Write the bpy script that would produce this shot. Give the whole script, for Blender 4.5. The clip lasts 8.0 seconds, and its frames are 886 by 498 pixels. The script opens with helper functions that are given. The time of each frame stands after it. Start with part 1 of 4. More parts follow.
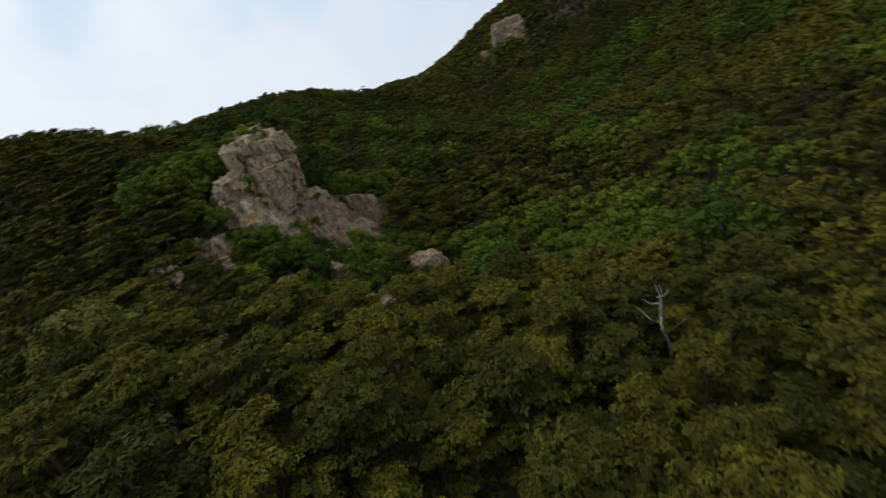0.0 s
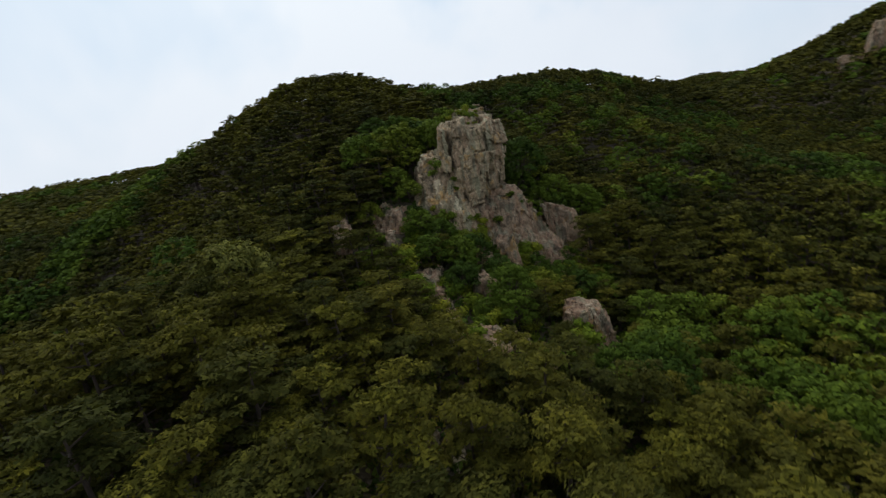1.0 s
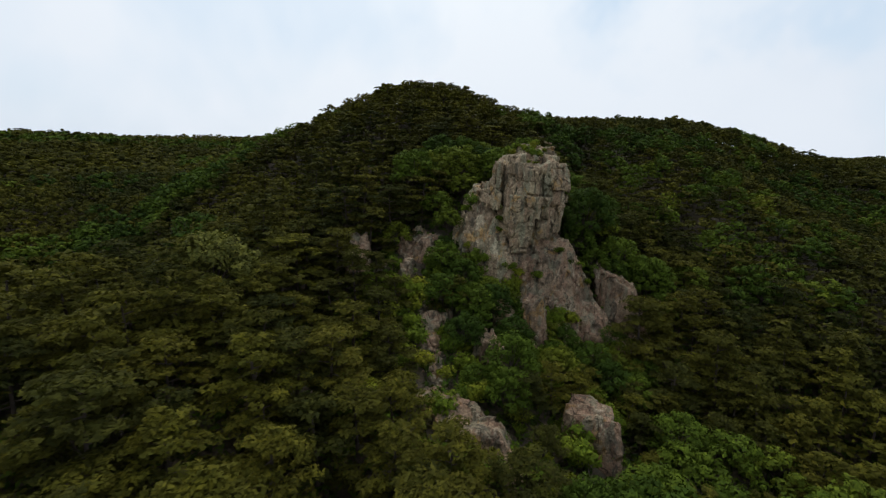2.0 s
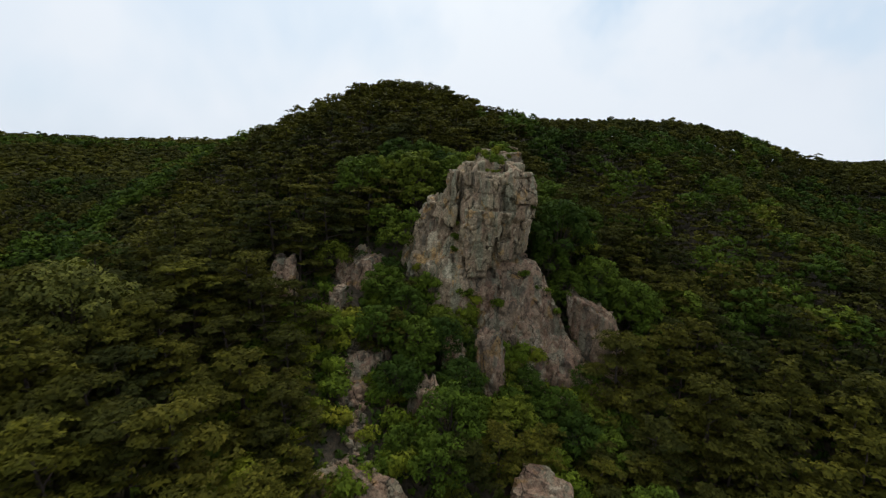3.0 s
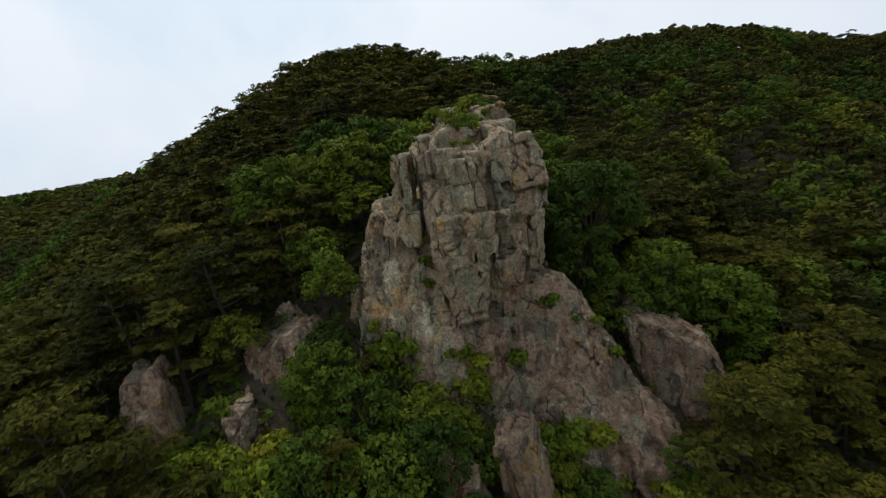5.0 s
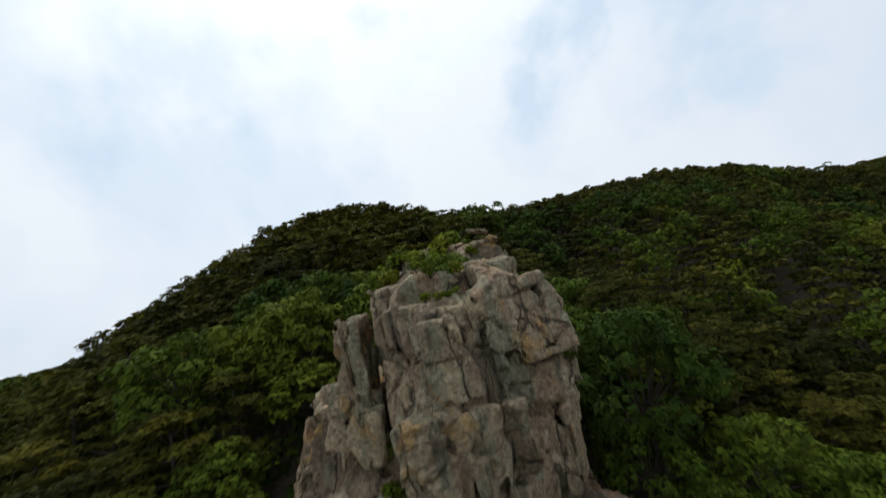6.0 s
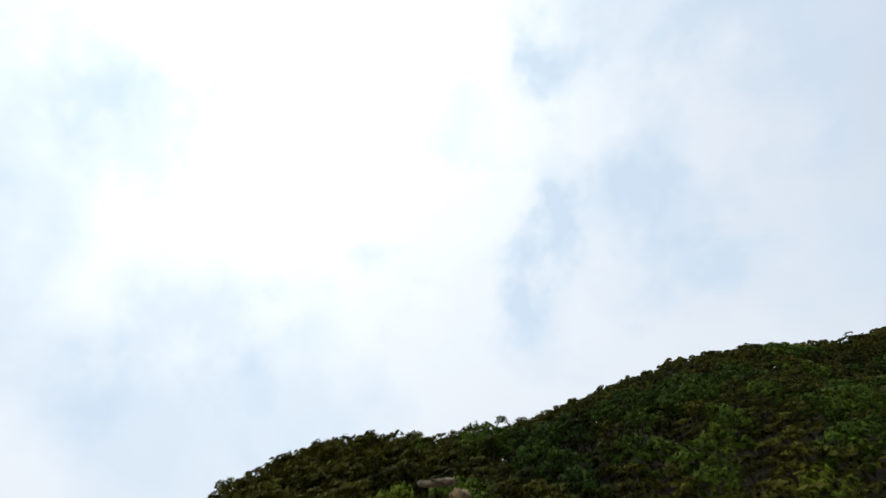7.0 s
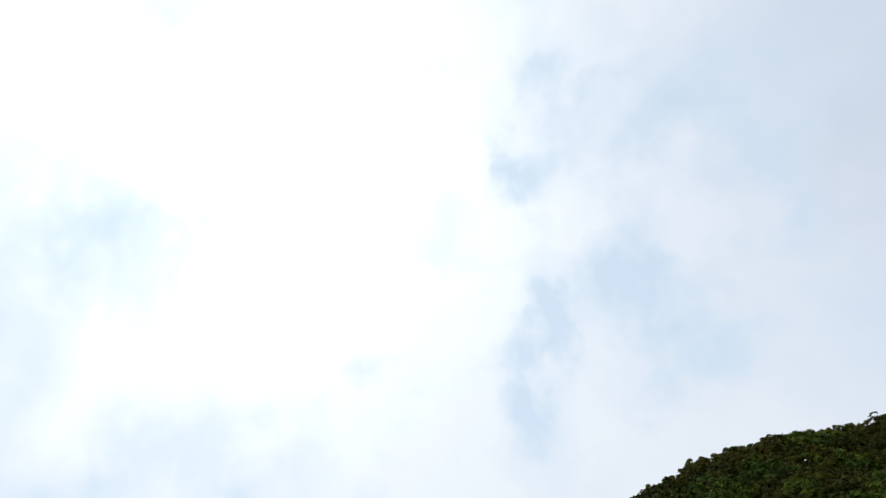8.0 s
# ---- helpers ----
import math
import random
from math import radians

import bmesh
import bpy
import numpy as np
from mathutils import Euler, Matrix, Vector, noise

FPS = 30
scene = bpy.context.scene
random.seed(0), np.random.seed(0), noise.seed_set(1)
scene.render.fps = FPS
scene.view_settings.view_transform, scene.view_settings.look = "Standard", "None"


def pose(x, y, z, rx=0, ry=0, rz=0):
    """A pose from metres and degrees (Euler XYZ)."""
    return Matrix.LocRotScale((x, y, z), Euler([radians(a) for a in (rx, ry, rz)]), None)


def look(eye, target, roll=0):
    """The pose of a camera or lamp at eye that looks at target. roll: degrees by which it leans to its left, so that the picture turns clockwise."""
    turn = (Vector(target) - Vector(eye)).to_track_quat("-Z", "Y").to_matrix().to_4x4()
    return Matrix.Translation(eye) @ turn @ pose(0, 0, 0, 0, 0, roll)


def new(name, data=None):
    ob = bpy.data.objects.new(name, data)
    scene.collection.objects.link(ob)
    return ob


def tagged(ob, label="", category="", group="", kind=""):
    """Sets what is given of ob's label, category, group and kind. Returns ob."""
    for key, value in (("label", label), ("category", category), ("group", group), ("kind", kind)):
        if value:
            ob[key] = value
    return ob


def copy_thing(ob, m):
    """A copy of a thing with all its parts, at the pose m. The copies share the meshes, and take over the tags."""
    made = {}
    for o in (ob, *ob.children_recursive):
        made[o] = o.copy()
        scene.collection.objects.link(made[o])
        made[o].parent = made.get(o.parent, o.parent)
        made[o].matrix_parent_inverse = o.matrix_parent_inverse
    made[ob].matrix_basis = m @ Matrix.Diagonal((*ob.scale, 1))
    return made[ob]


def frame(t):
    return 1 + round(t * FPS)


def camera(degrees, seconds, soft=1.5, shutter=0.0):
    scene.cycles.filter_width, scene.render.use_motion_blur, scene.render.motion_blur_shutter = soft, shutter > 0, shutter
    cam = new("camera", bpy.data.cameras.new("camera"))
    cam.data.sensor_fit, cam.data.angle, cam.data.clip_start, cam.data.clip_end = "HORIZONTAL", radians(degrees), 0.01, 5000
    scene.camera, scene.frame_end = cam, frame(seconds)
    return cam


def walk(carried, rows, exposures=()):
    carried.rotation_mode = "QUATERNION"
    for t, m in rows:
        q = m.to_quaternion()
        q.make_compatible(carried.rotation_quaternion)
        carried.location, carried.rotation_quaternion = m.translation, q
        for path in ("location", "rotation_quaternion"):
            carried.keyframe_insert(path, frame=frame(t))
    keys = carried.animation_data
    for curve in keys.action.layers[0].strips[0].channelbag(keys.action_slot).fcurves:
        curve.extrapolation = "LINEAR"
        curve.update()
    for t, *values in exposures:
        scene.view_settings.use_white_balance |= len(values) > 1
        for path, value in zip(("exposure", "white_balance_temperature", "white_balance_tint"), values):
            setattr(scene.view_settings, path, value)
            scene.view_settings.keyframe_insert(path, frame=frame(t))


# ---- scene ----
cam = camera(88.5, 8.0, 1.2, 0.22)
PATH = [
    (0, (5.656, 5.959, 36.822), (5.180, 7.778, 36.140), -21.0),
    (0.5, (9.646, 11.839, 36.854), (8.598, 13.438, 36.265), -15.2),
    (1, (12.265, 18.011, 37.368), (10.871, 19.352, 36.860), -9.5),
    (1.5, (13.477, 23.963, 37.943), (11.863, 25.054, 37.493), -1.5),
    (1.7, (13.421, 26.138, 38.096), (11.764, 27.169, 37.659), 1.6),
    (2.8, (9.639, 37.320, 38.848), (7.967, 38.337, 38.436), 2.6),
    (3, (8.565, 39.120, 38.952), (6.891, 40.135, 38.540), 2.3),
    (3.5, (5.153, 43.112, 39.243), (3.476, 44.117, 38.824), 1.5),
    (4, (1.477, 46.672, 39.442), (-0.184, 47.662, 38.932), -2.2),
    (4.2, (-0.053, 47.959, 39.419), (-1.702, 48.929, 38.838), -4.9),
    (5.3, (-9.393, 53.797, 38.464), (-11.072, 54.770, 37.980), -12.7),
    (5.5, (-10.972, 55.160, 38.281), (-12.662, 56.174, 37.939), -12.9),
    (6, (-14.779, 58.593, 38.011), (-16.434, 59.710, 38.130), -13.8),
    (6.5, (-18.017, 62.044, 38.118), (-19.510, 63.214, 38.751), -17.5),
    (7, (-19.641, 65.006, 38.860), (-20.941, 66.179, 39.827), -22.3),
    (7.5, (-20.627, 66.985, 39.341), (-21.726, 68.170, 40.519), -28.6),
    (8, (-20.902, 67.823, 39.531), (-21.873, 69.000, 40.824), -31.5),
]
walk(cam, [(t, look(eye, target, roll)) for t, eye, target, roll in PATH])

# ---- world, sun and exposure ----
SUN_AZ, SUN_EL = radians(-66.0), radians(58.0)
sun_dir = Vector((math.sin(SUN_AZ) * math.cos(SUN_EL), math.cos(SUN_AZ) * math.cos(SUN_EL), math.sin(SUN_EL)))
scene.view_settings.exposure = 0.0


def link(nt, a, out, b, inp):
    nt.links.new(a.outputs[out], b.inputs[inp])


def node(nt, kind, **values):
    n = nt.nodes.new(kind)
    for key, value in values.items():
        n.inputs[key.replace("_", " ")].default_value = value
    return n


def math_node(nt, op, a=None, b=None, va=0.0, vb=0.0, clamp=False):
    n = nt.nodes.new("ShaderNodeMath")
    n.operation, n.use_clamp = op, clamp
    n.inputs[0].default_value, n.inputs[1].default_value = va, vb
    if a is not None:
        nt.links.new(a, n.inputs[0])
    if b is not None:
        nt.links.new(b, n.inputs[1])
    return n.outputs[0]


def ramp(nt, fac, stops):
    n = nt.nodes.new("ShaderNodeValToRGB")
    el = n.color_ramp.elements
    while len(el) < len(stops):
        el.new(0.5)
    for e, (pos, col) in zip(el, stops):
        e.position, e.color = pos, (*col, 1.0)
    if fac is not None:
        nt.links.new(fac, n.inputs[0])
    return n.outputs[0]


def mix(nt, fac, a, b, blend="MIX", value=0.5):
    n = nt.nodes.new("ShaderNodeMix")
    n.data_type, n.blend_type = "RGBA", blend
    n.inputs[0].default_value = value
    if fac is not None:
        nt.links.new(fac, n.inputs[0])
    for sock, c in ((n.inputs[6], a), (n.inputs[7], b)):
        if isinstance(c, tuple):
            sock.default_value = (*c, 1.0)
        else:
            nt.links.new(c, sock)
    return n.outputs[2]


# a break in the cloud has a negative depth
CLOUDS = [
    (-0.528, 0.331, 0.782, 10, 0.9), (-0.279, 0.807, 0.520, 160, 0.6), (-0.843, 0.487, 0.229, 14, 0.3), (-0.990, -0.070, 0.120, 8, 0.3), (-0.450, 0.880, 0.120, 12, 0.25),
    (-0.556, 0.727, 0.403, 160, -0.7), (-0.500, 0.745, 0.440, 220, -0.6), (-0.130, 0.699, 0.704, 150, -0.7), (-0.190, 0.640, 0.745, 220, -0.5),
    (-0.035, 0.878, 0.477, 90, -0.7), (-0.362, 0.892, 0.272, 200, -0.7), (-0.883, 0.141, 0.449, 120, -0.6), (-0.755, 0.493, 0.433, 260, -0.5),
    (-0.659, -0.004, 0.752, 160, -0.5),
]


def sky():
    """A bright broken overcast: blue-grey gaps, pale cloud, and a white glow round the veiled sun."""
    w = bpy.data.worlds.new("overcast_sky")
    w.use_nodes = True
    scene.world = w
    nt = w.node_tree
    bg = nt.nodes["Background"]
    s = nt.nodes.new("ShaderNodeTexSky")
    s.sky_type, s.sun_disc = "NISHITA", False
    s.sun_elevation, s.sun_rotation = SUN_EL, SUN_AZ
    s.air_density, s.dust_density = 1.0, 2.0
    clear = mix(nt, None, s.outputs[0], (0.11, 0.11, 0.11), "MULTIPLY", 1.0)
    tc = nt.nodes.new("ShaderNodeTexCoord")
    mp = nt.nodes.new("ShaderNodeMapping")
    mp.inputs["Rotation"].default_value = (radians(10), radians(-35), radians(20))
    mp.inputs["Scale"].default_value = (1.0, 1.15, 1.0)
    mp.inputs["Location"].default_value = (3.1, 1.7, 0.4)
    link(nt, tc, "Generated", mp, 0)
    big = node(nt, "ShaderNodeTexNoise", Scale=2.5, Detail=4.0, Roughness=0.5, Distortion=0.15)
    link(nt, mp, 0, big, "Vector")
    cover = ramp(nt, big.outputs[0], [(0.32, (0.0, 0.0, 0.0)), (0.58, (1.0, 1.0, 1.0))])

    # ragged edges
    rag = node(nt, "ShaderNodeTexNoise", Scale=3.6, Detail=4.0, Roughness=0.6)
    link(nt, mp, 0, rag, "Vector")
    shift = nt.nodes.new("ShaderNodeVectorMath")
    shift.operation = "MULTIPLY_ADD"
    link(nt, rag, "Color", shift, 0)
    shift.inputs[1].default_value = (0.80, 0.80, 0.80)
    link(nt, tc, "Generated", shift, 2)
    spread = nt.nodes.new("ShaderNodeVectorMath")
    spread.operation = "SUBTRACT"
    link(nt, shift, 0, spread, 0)
    spread.inputs[1].default_value = (0.40, 0.40, 0.40)
    unit = nt.nodes.new("ShaderNodeVectorMath")
    unit.operation = "NORMALIZE"
    link(nt, spread, 0, unit, 0)

    def towards(x, y, z, power):
        d = nt.nodes.new("ShaderNodeVectorMath")
        d.operation = "DOT_PRODUCT"
        link(nt, unit, 0, d, 0)
        d.inputs[1].default_value = Vector((x, y, z)).normalized()
        return math_node(nt, "POWER", math_node(nt, "MAXIMUM", d.outputs["Value"], None, vb=0.0), None, vb=power)

    # thin places and thick banks of the cloud sheet: the way there, tightness, depth
    for x, y, z, power, depth in CLOUDS:
        cover = math_node(nt, "ADD", cover, math_node(nt, "MULTIPLY", towards(x, y, z, power), None, vb=depth), clamp=True)
    # brightness towards the veiled sun
    dot = nt.nodes.new("ShaderNodeVectorMath")
    dot.operation = "DOT_PRODUCT"
    link(nt, tc, "Generated", dot, 0)
    dot.inputs[1].default_value = sun_dir
    glow = math_node(nt, "POWER", math_node(nt, "MAXIMUM", dot.outputs["Value"], None, vb=0.0), None, vb=5.0)
    veil = towards(0.35, 0.90, 0.30, 7.0)
    pale = mix(nt, glow, mix(nt, veil, (0.785, 0.845, 0.925), (0.60, 0.68, 0.80)), (1.20, 1.27, 1.29))
    gap0 = mix(nt, None, clear, (0.66, 0.79, 0.93), "MIX", 0.85)
    gap = mix(nt, glow, gap0, (0.71, 0.87, 1.00))
    nt.links.new(mix(nt, cover, gap, pale), bg.inputs[0])
    bg.inputs[1].default_value = 1.0


sky()
lamp = bpy.data.lights.new("sun", "SUN")
lamp.energy, lamp.angle, lamp.color = 1.6, radians(16), (1.0, 0.96, 0.9)
sun = new("sun", lamp)
sun.matrix_world = look(sun_dir * 500, (0, 0, 0))


# ---- materials ----
def material(name):
    m = bpy.data.materials.new(name)
    m.use_nodes = True
    nt = m.node_tree
    return m, nt, nt.nodes["Principled BSDF"]


def bump(nt, bsdf, height, strength, distance):
    b = nt.nodes.new("ShaderNodeBump")
    b.inputs["Strength"].default_value, b.inputs["Distance"].default_value = strength, distance
    nt.links.new(height, b.inputs["Height"])
    nt.links.new(b.outputs[0], bsdf.inputs["Normal"])


def coords(nt, scale=(1, 1, 1), rot=(0, 0, 0)):
    g = nt.nodes.new("ShaderNodeNewGeometry")
    mp = nt.nodes.new("ShaderNodeMapping")
    mp.inputs["Scale"].default_value, mp.inputs["Rotation"].default_value = scale, rot
    link(nt, g, "Position", mp, 0)
    return mp.outputs[0]


def noise_tex(nt, vec, scale, detail=4.0, rough=0.55, distort=0.0):
    n = node(nt, "ShaderNodeTexNoise", Scale=scale, Detail=detail, Roughness=rough, Distortion=distort)
    nt.links.new(vec, n.inputs["Vector"])
    return n.outputs[0]


def seams(nt, scale, stretch, rot, width):
    """Thin joints, drawn where the rock's blocks meet: 1 on the joint, 0 off it."""
    wob = nt.nodes.new("ShaderNodeVectorMath")
    wob.operation = "MULTIPLY_ADD"
    n = node(nt, "ShaderNodeTexNoise", Scale=1.1, Detail=4.0, Roughness=0.6)
    nt.links.new(coords(nt), n.inputs["Vector"])
    nt.links.new(n.outputs["Color"], wob.inputs[0])
    wob.inputs[1].default_value = (0.42, 0.42, 0.42)
    nt.links.new(coords(nt, stretch, rot), wob.inputs[2])
    v = nt.nodes.new("ShaderNodeTexVoronoi")
    v.feature = "DISTANCE_TO_EDGE"
    v.inputs["Scale"].default_value = scale
    nt.links.new(wob.outputs[0], v.inputs["Vector"])
    line = ramp(nt, v.outputs["Distance"], [(0.0, (1, 1, 1)), (width, (0, 0, 0))])
    gate = ramp(nt, noise_tex(nt, coords(nt, (1, 1, 1), rot), 0.7, 3.0), [(0.47, (0, 0, 0)), (0.55, (1, 1, 1))])
    return math_node(nt, "MULTIPLY", line, gate)


def facets(nt, scale, stretch, rot, lean):
    """Broken faces: every small block of the rock leans its own way."""
    vec = coords(nt, tuple(scale * k for k in stretch), rot)
    v = nt.nodes.new("ShaderNodeTexVoronoi")
    v.inputs["Scale"].default_value = 1.0
    nt.links.new(vec, v.inputs["Vector"])
    off, turn, dot = [nt.nodes.new("ShaderNodeVectorMath") for _ in range(3)]
    off.operation, turn.operation, dot.operation = "SUBTRACT", "SUBTRACT", "DOT_PRODUCT"
    nt.links.new(vec, off.inputs[0])
    nt.links.new(v.outputs["Position"], off.inputs[1])
    nt.links.new(v.outputs["Color"], turn.inputs[0])
    turn.inputs[1].default_value = (0.5, 0.5, 0.5)
    nt.links.new(off.outputs[0], dot.inputs[0])
    nt.links.new(turn.outputs[0], dot.inputs[1])
    return math_node(nt, "MULTIPLY", dot.outputs["Value"], None, vb=lean / scale), v.outputs["Color"]


def rock_material(name, warm=0.0):
    """Weathered volcanic rock: blocks of grey, tan and pinkish stone, ochre patches, dark and pale vertical stains, lichen."""
    m, nt, b = material(name)
    pos = coords(nt)
    at = nt.nodes.new("ShaderNodeAttribute")
    at.attribute_name = "block"
    mixed = math_node(nt, "ADD", math_node(nt, "MULTIPLY", at.outputs["Fac"], None, vb=0.62), math_node(nt, "MULTIPLY", noise_tex(nt, coords(nt, (1, 1, 0.45)), 0.6, 7.0, 0.68, 0.4), None, vb=0.42))
    base = ramp(nt, mixed, [(0.28, (0.150, 0.120, 0.092)), (0.40, (0.270, 0.215, 0.160)), (0.52, (0.360 + warm, 0.295, 0.215)), (0.62, (0.285 + warm, 0.215, 0.160)), (0.74, (0.430, 0.355, 0.255))])
    pink = ramp(nt, noise_tex(nt, coords(nt, (0.5, 0.5, 0.22)), 0.9, 5.0, 0.65, 0.6), [(0.50, (0, 0, 0)), (0.62, (1, 1, 1))])
    base = mix(nt, math_node(nt, "MULTIPLY", pink, None, vb=0.35 + 5 * warm), base, (0.33, 0.205, 0.150))
    green = ramp(nt, noise_tex(nt, coords(nt, (0.9, 0.9, 0.2), (0, 0, 0.7)), 0.8, 4.0, 0.6, 0.3), [(0.53, (0, 0, 0)), (0.58, (1, 1, 1))])
    base = mix(nt, math_node(nt, "MULTIPLY", green, None, vb=0.65), base, (0.235, 0.250, 0.190))
    streak = noise_tex(nt, coords(nt, (1.0, 1.0, 0.2)), 1.0, 5.0, 0.62, 0.4)
    dark = ramp(nt, streak, [(0.36, (1, 1, 1)), (0.45, (0, 0, 0))])
    base = mix(nt, math_node(nt, "MULTIPLY", dark, None, vb=0.7), base, (0.070, 0.070, 0.062))
    pale = ramp(nt, noise_tex(nt, coords(nt, (1.0, 1.0, 0.35), (0, 0, 1.0)), 0.9, 6.0, 0.66, 0.4), [(0.57, (0, 0, 0)), (0.64, (1, 1, 1))])
    base = mix(nt, math_node(nt, "MULTIPLY", pale, None, vb=0.7), base, (0.54, 0.48, 0.38))
    ochre = ramp(nt, noise_tex(nt, coords(nt, (1, 1, 0.6), (0.3, 0, 2.0)), 0.65, 3.0, 0.5, 0.8), [(0.61, (0, 0, 0)), (0.67, (1, 1, 1))])
    base = mix(nt, math_node(nt, "MULTIPLY", ochre, None, vb=0.65), base, (0.42, 0.26, 0.10))
    lichen = ramp(nt, noise_tex(nt, pos, 3.2, 5.0, 0.75), [(0.55, (0, 0, 0)), (0.60, (1, 1, 1))])
    base = mix(nt, math_node(nt, "MULTIPLY", lichen, None, vb=0.45), base, (0.115, 0.110, 0.085))
    grain = noise_tex(nt, pos, 6.0, 8.0, 0.76)
    base = mix(nt, ramp(nt, grain, [(0.34, (0, 0, 0)), (0.66, (1, 1, 1))]), mix(nt, None, base, (0.48, 0.48, 0.50), "MULTIPLY", 1.0), mix(nt, None, base, (1.42, 1.42, 1.38), "MULTIPLY", 1.0))
    wide = seams(nt, 0.45, (1.0, 1.0, 0.26), (0.10, 0.14, 0.5), 0.022)
    fine = seams(nt, 1.1, (1.0, 1.0, 0.5), (-0.08, 0.1, 1.1), 0.035)
    crack = math_node(nt, "MAXIMUM", wide, math_node(nt, "MULTIPLY", fine, None, vb=0.4))
    base = mix(nt, math_node(nt, "MULTIPLY", crack, None, vb=0.9), base, (0.030, 0.026, 0.022))
    if warm:
        base = mix(nt, None, base, (0.76, 0.70, 0.63), "MULTIPLY", 1.0)
    else:
        base = mix(nt, None, base, (1.10, 1.04, 0.91), "MULTIPLY", 1.0)
    nt.links.new(base, b.inputs["Base Color"])
    b.inputs["Roughness"].default_value = 0.92
    b.inputs["Specular IOR Level"].default_value = 0.2
    big, _ = facets(nt, 0.9, (1, 1, 0.55), (0.12, 0.2, 0.4), 1.0)
    small, _ = facets(nt, 2.6, (1, 1, 0.6), (-0.2, 0.1, 1.2), 1.2)
    rough = math_node(nt, "MULTIPLY", noise_tex(nt, pos, 5.0, 8.0, 0.74), None, vb=0.17)
    height = math_node(nt, "ADD", math_node(nt, "ADD", big, small), math_node(nt, "SUBTRACT", rough, math_node(nt, "MULTIPLY", crack, None, vb=0.10)))
    bump(nt, b, height, 1.0, 1.0)
    return m


def leaf_material(name, stops, per_tree, grain=6.0):
    """Foliage; its hue runs from tree to tree, by the object or by the tint that a wood's tree carries."""
    m, nt, b = material(name)
    if per_tree:
        info = nt.nodes.new("ShaderNodeObjectInfo")
        fac = info.outputs["Random"]
    else:
        at = nt.nodes.new("ShaderNodeAttribute")
        at.attribute_name = "tint"
        fac = at.outputs["Fac"]
    g = nt.nodes.new("ShaderNodeNewGeometry")
    col = ramp(nt, fac, stops)
    isle = ramp(nt, g.outputs["Random Per Island"], [(0.0, (0.60, 0.64, 0.62)), (0.5, (1.0, 1.0, 1.0)), (1.0, (1.40, 1.32, 1.1))])
    col = mix(nt, None, col, isle, "MULTIPLY", 1.0)
    patch = ramp(nt, noise_tex(nt, coords(nt), 0.9, 3.0), [(0.35, (0.75, 0.75, 0.8)), (0.65, (1.2, 1.2, 1.05))])
    col = mix(nt, None, col, patch, "MULTIPLY", 1.0)
    nt.links.new(col, b.inputs["Base Color"])
    b.inputs["Roughness"].default_value = 0.8
    b.inputs["Specular IOR Level"].default_value = 0.04
    tr = nt.nodes.new("ShaderNodeBsdfTranslucent")
    nt.links.new(mix(nt, None, col, (1.1, 1.15, 0.6), "MULTIPLY", 1.0), tr.inputs[0])
    ms = nt.nodes.new("ShaderNodeMixShader")
    ms.inputs[0].default_value = 0.16
    link(nt, b, 0, ms, 1)
    link(nt, tr, 0, ms, 2)
    # a spray is many small leaves with gaps between them
    gaps = noise_tex(nt, coords(nt), grain, 1.5, 0.6)
    holes = ramp(nt, gaps, [(0.455 if per_tree else 0.40, (0, 0, 0)), (0.465 if per_tree else 0.41, (1, 1, 1))])
    clear = nt.nodes.new("ShaderNodeBsdfTransparent")
    cut = nt.nodes.new("ShaderNodeMixShader")
    nt.links.new(holes, cut.inputs[0])
    link(nt, clear, 0, cut, 1)
    link(nt, ms, 0, cut, 2)
    link(nt, cut, 0, nt.nodes["Material Output"], 0)
    return m


PINE = [(0.0, (0.0275, 0.0315, 0.0083)), (0.35, (0.0455, 0.0460, 0.0095)), (0.7, (0.0620, 0.0590, 0.0100)), (0.9, (0.0755, 0.0735, 0.0110)), (1.0, (0.0830, 0.0770, 0.0130))]
BROAD = [(0.0, (0.0268, 0.0480, 0.0090)), (0.4, (0.0474, 0.0760, 0.0105)), (0.75, (0.0670, 0.0960, 0.0120)), (1.0, (0.1050, 0.1200, 0.0150))]
SHRUB = [(0.0, (0.0618, 0.0950, 0.0120)), (0.6, (0.1030, 0.1400, 0.0150)), (1.0, (0.1597, 0.1600, 0.0180))]
PALE = [(0.0, (0.092, 0.097, 0.023)), (1.0, (0.104, 0.106, 0.026))]
mat_pine = leaf_material("pine_needles", PINE, True)
mat_pine_wood = leaf_material("pine_wood_needles", PINE, False)
mat_broad = leaf_material("broad_leaves", BROAD, True)
mat_broad_wood = leaf_material("broad_wood_leaves", BROAD, False)
mat_shrub = leaf_material("shrub_leaves", SHRUB, True)
mat_pale = leaf_material("pale_leaves", PALE, True)
mat_rock = rock_material("weathered_rock")
mat_rock_warm = rock_material("weathered_pink_rock", 0.04)


def bark_material(name, a, c):
    m, nt, b = material(name)
    n = noise_tex(nt, coords(nt, (1, 1, 0.2)), 12.0, 5.0, 0.6)
    nt.links.new(ramp(nt, n, [(0.35, a), (0.65, c)]), b.inputs["Base Color"])
    b.inputs["Roughness"].default_value = 0.9
    bump(nt, b, n, 0.6, 0.05)
    return m


mat_bark = bark_material("pine_bark", (0.022, 0.016, 0.012), (0.060, 0.040, 0.028))
mat_dead = bark_material("bleached_wood", (0.12, 0.11, 0.10), (0.26, 0.24, 0.22))


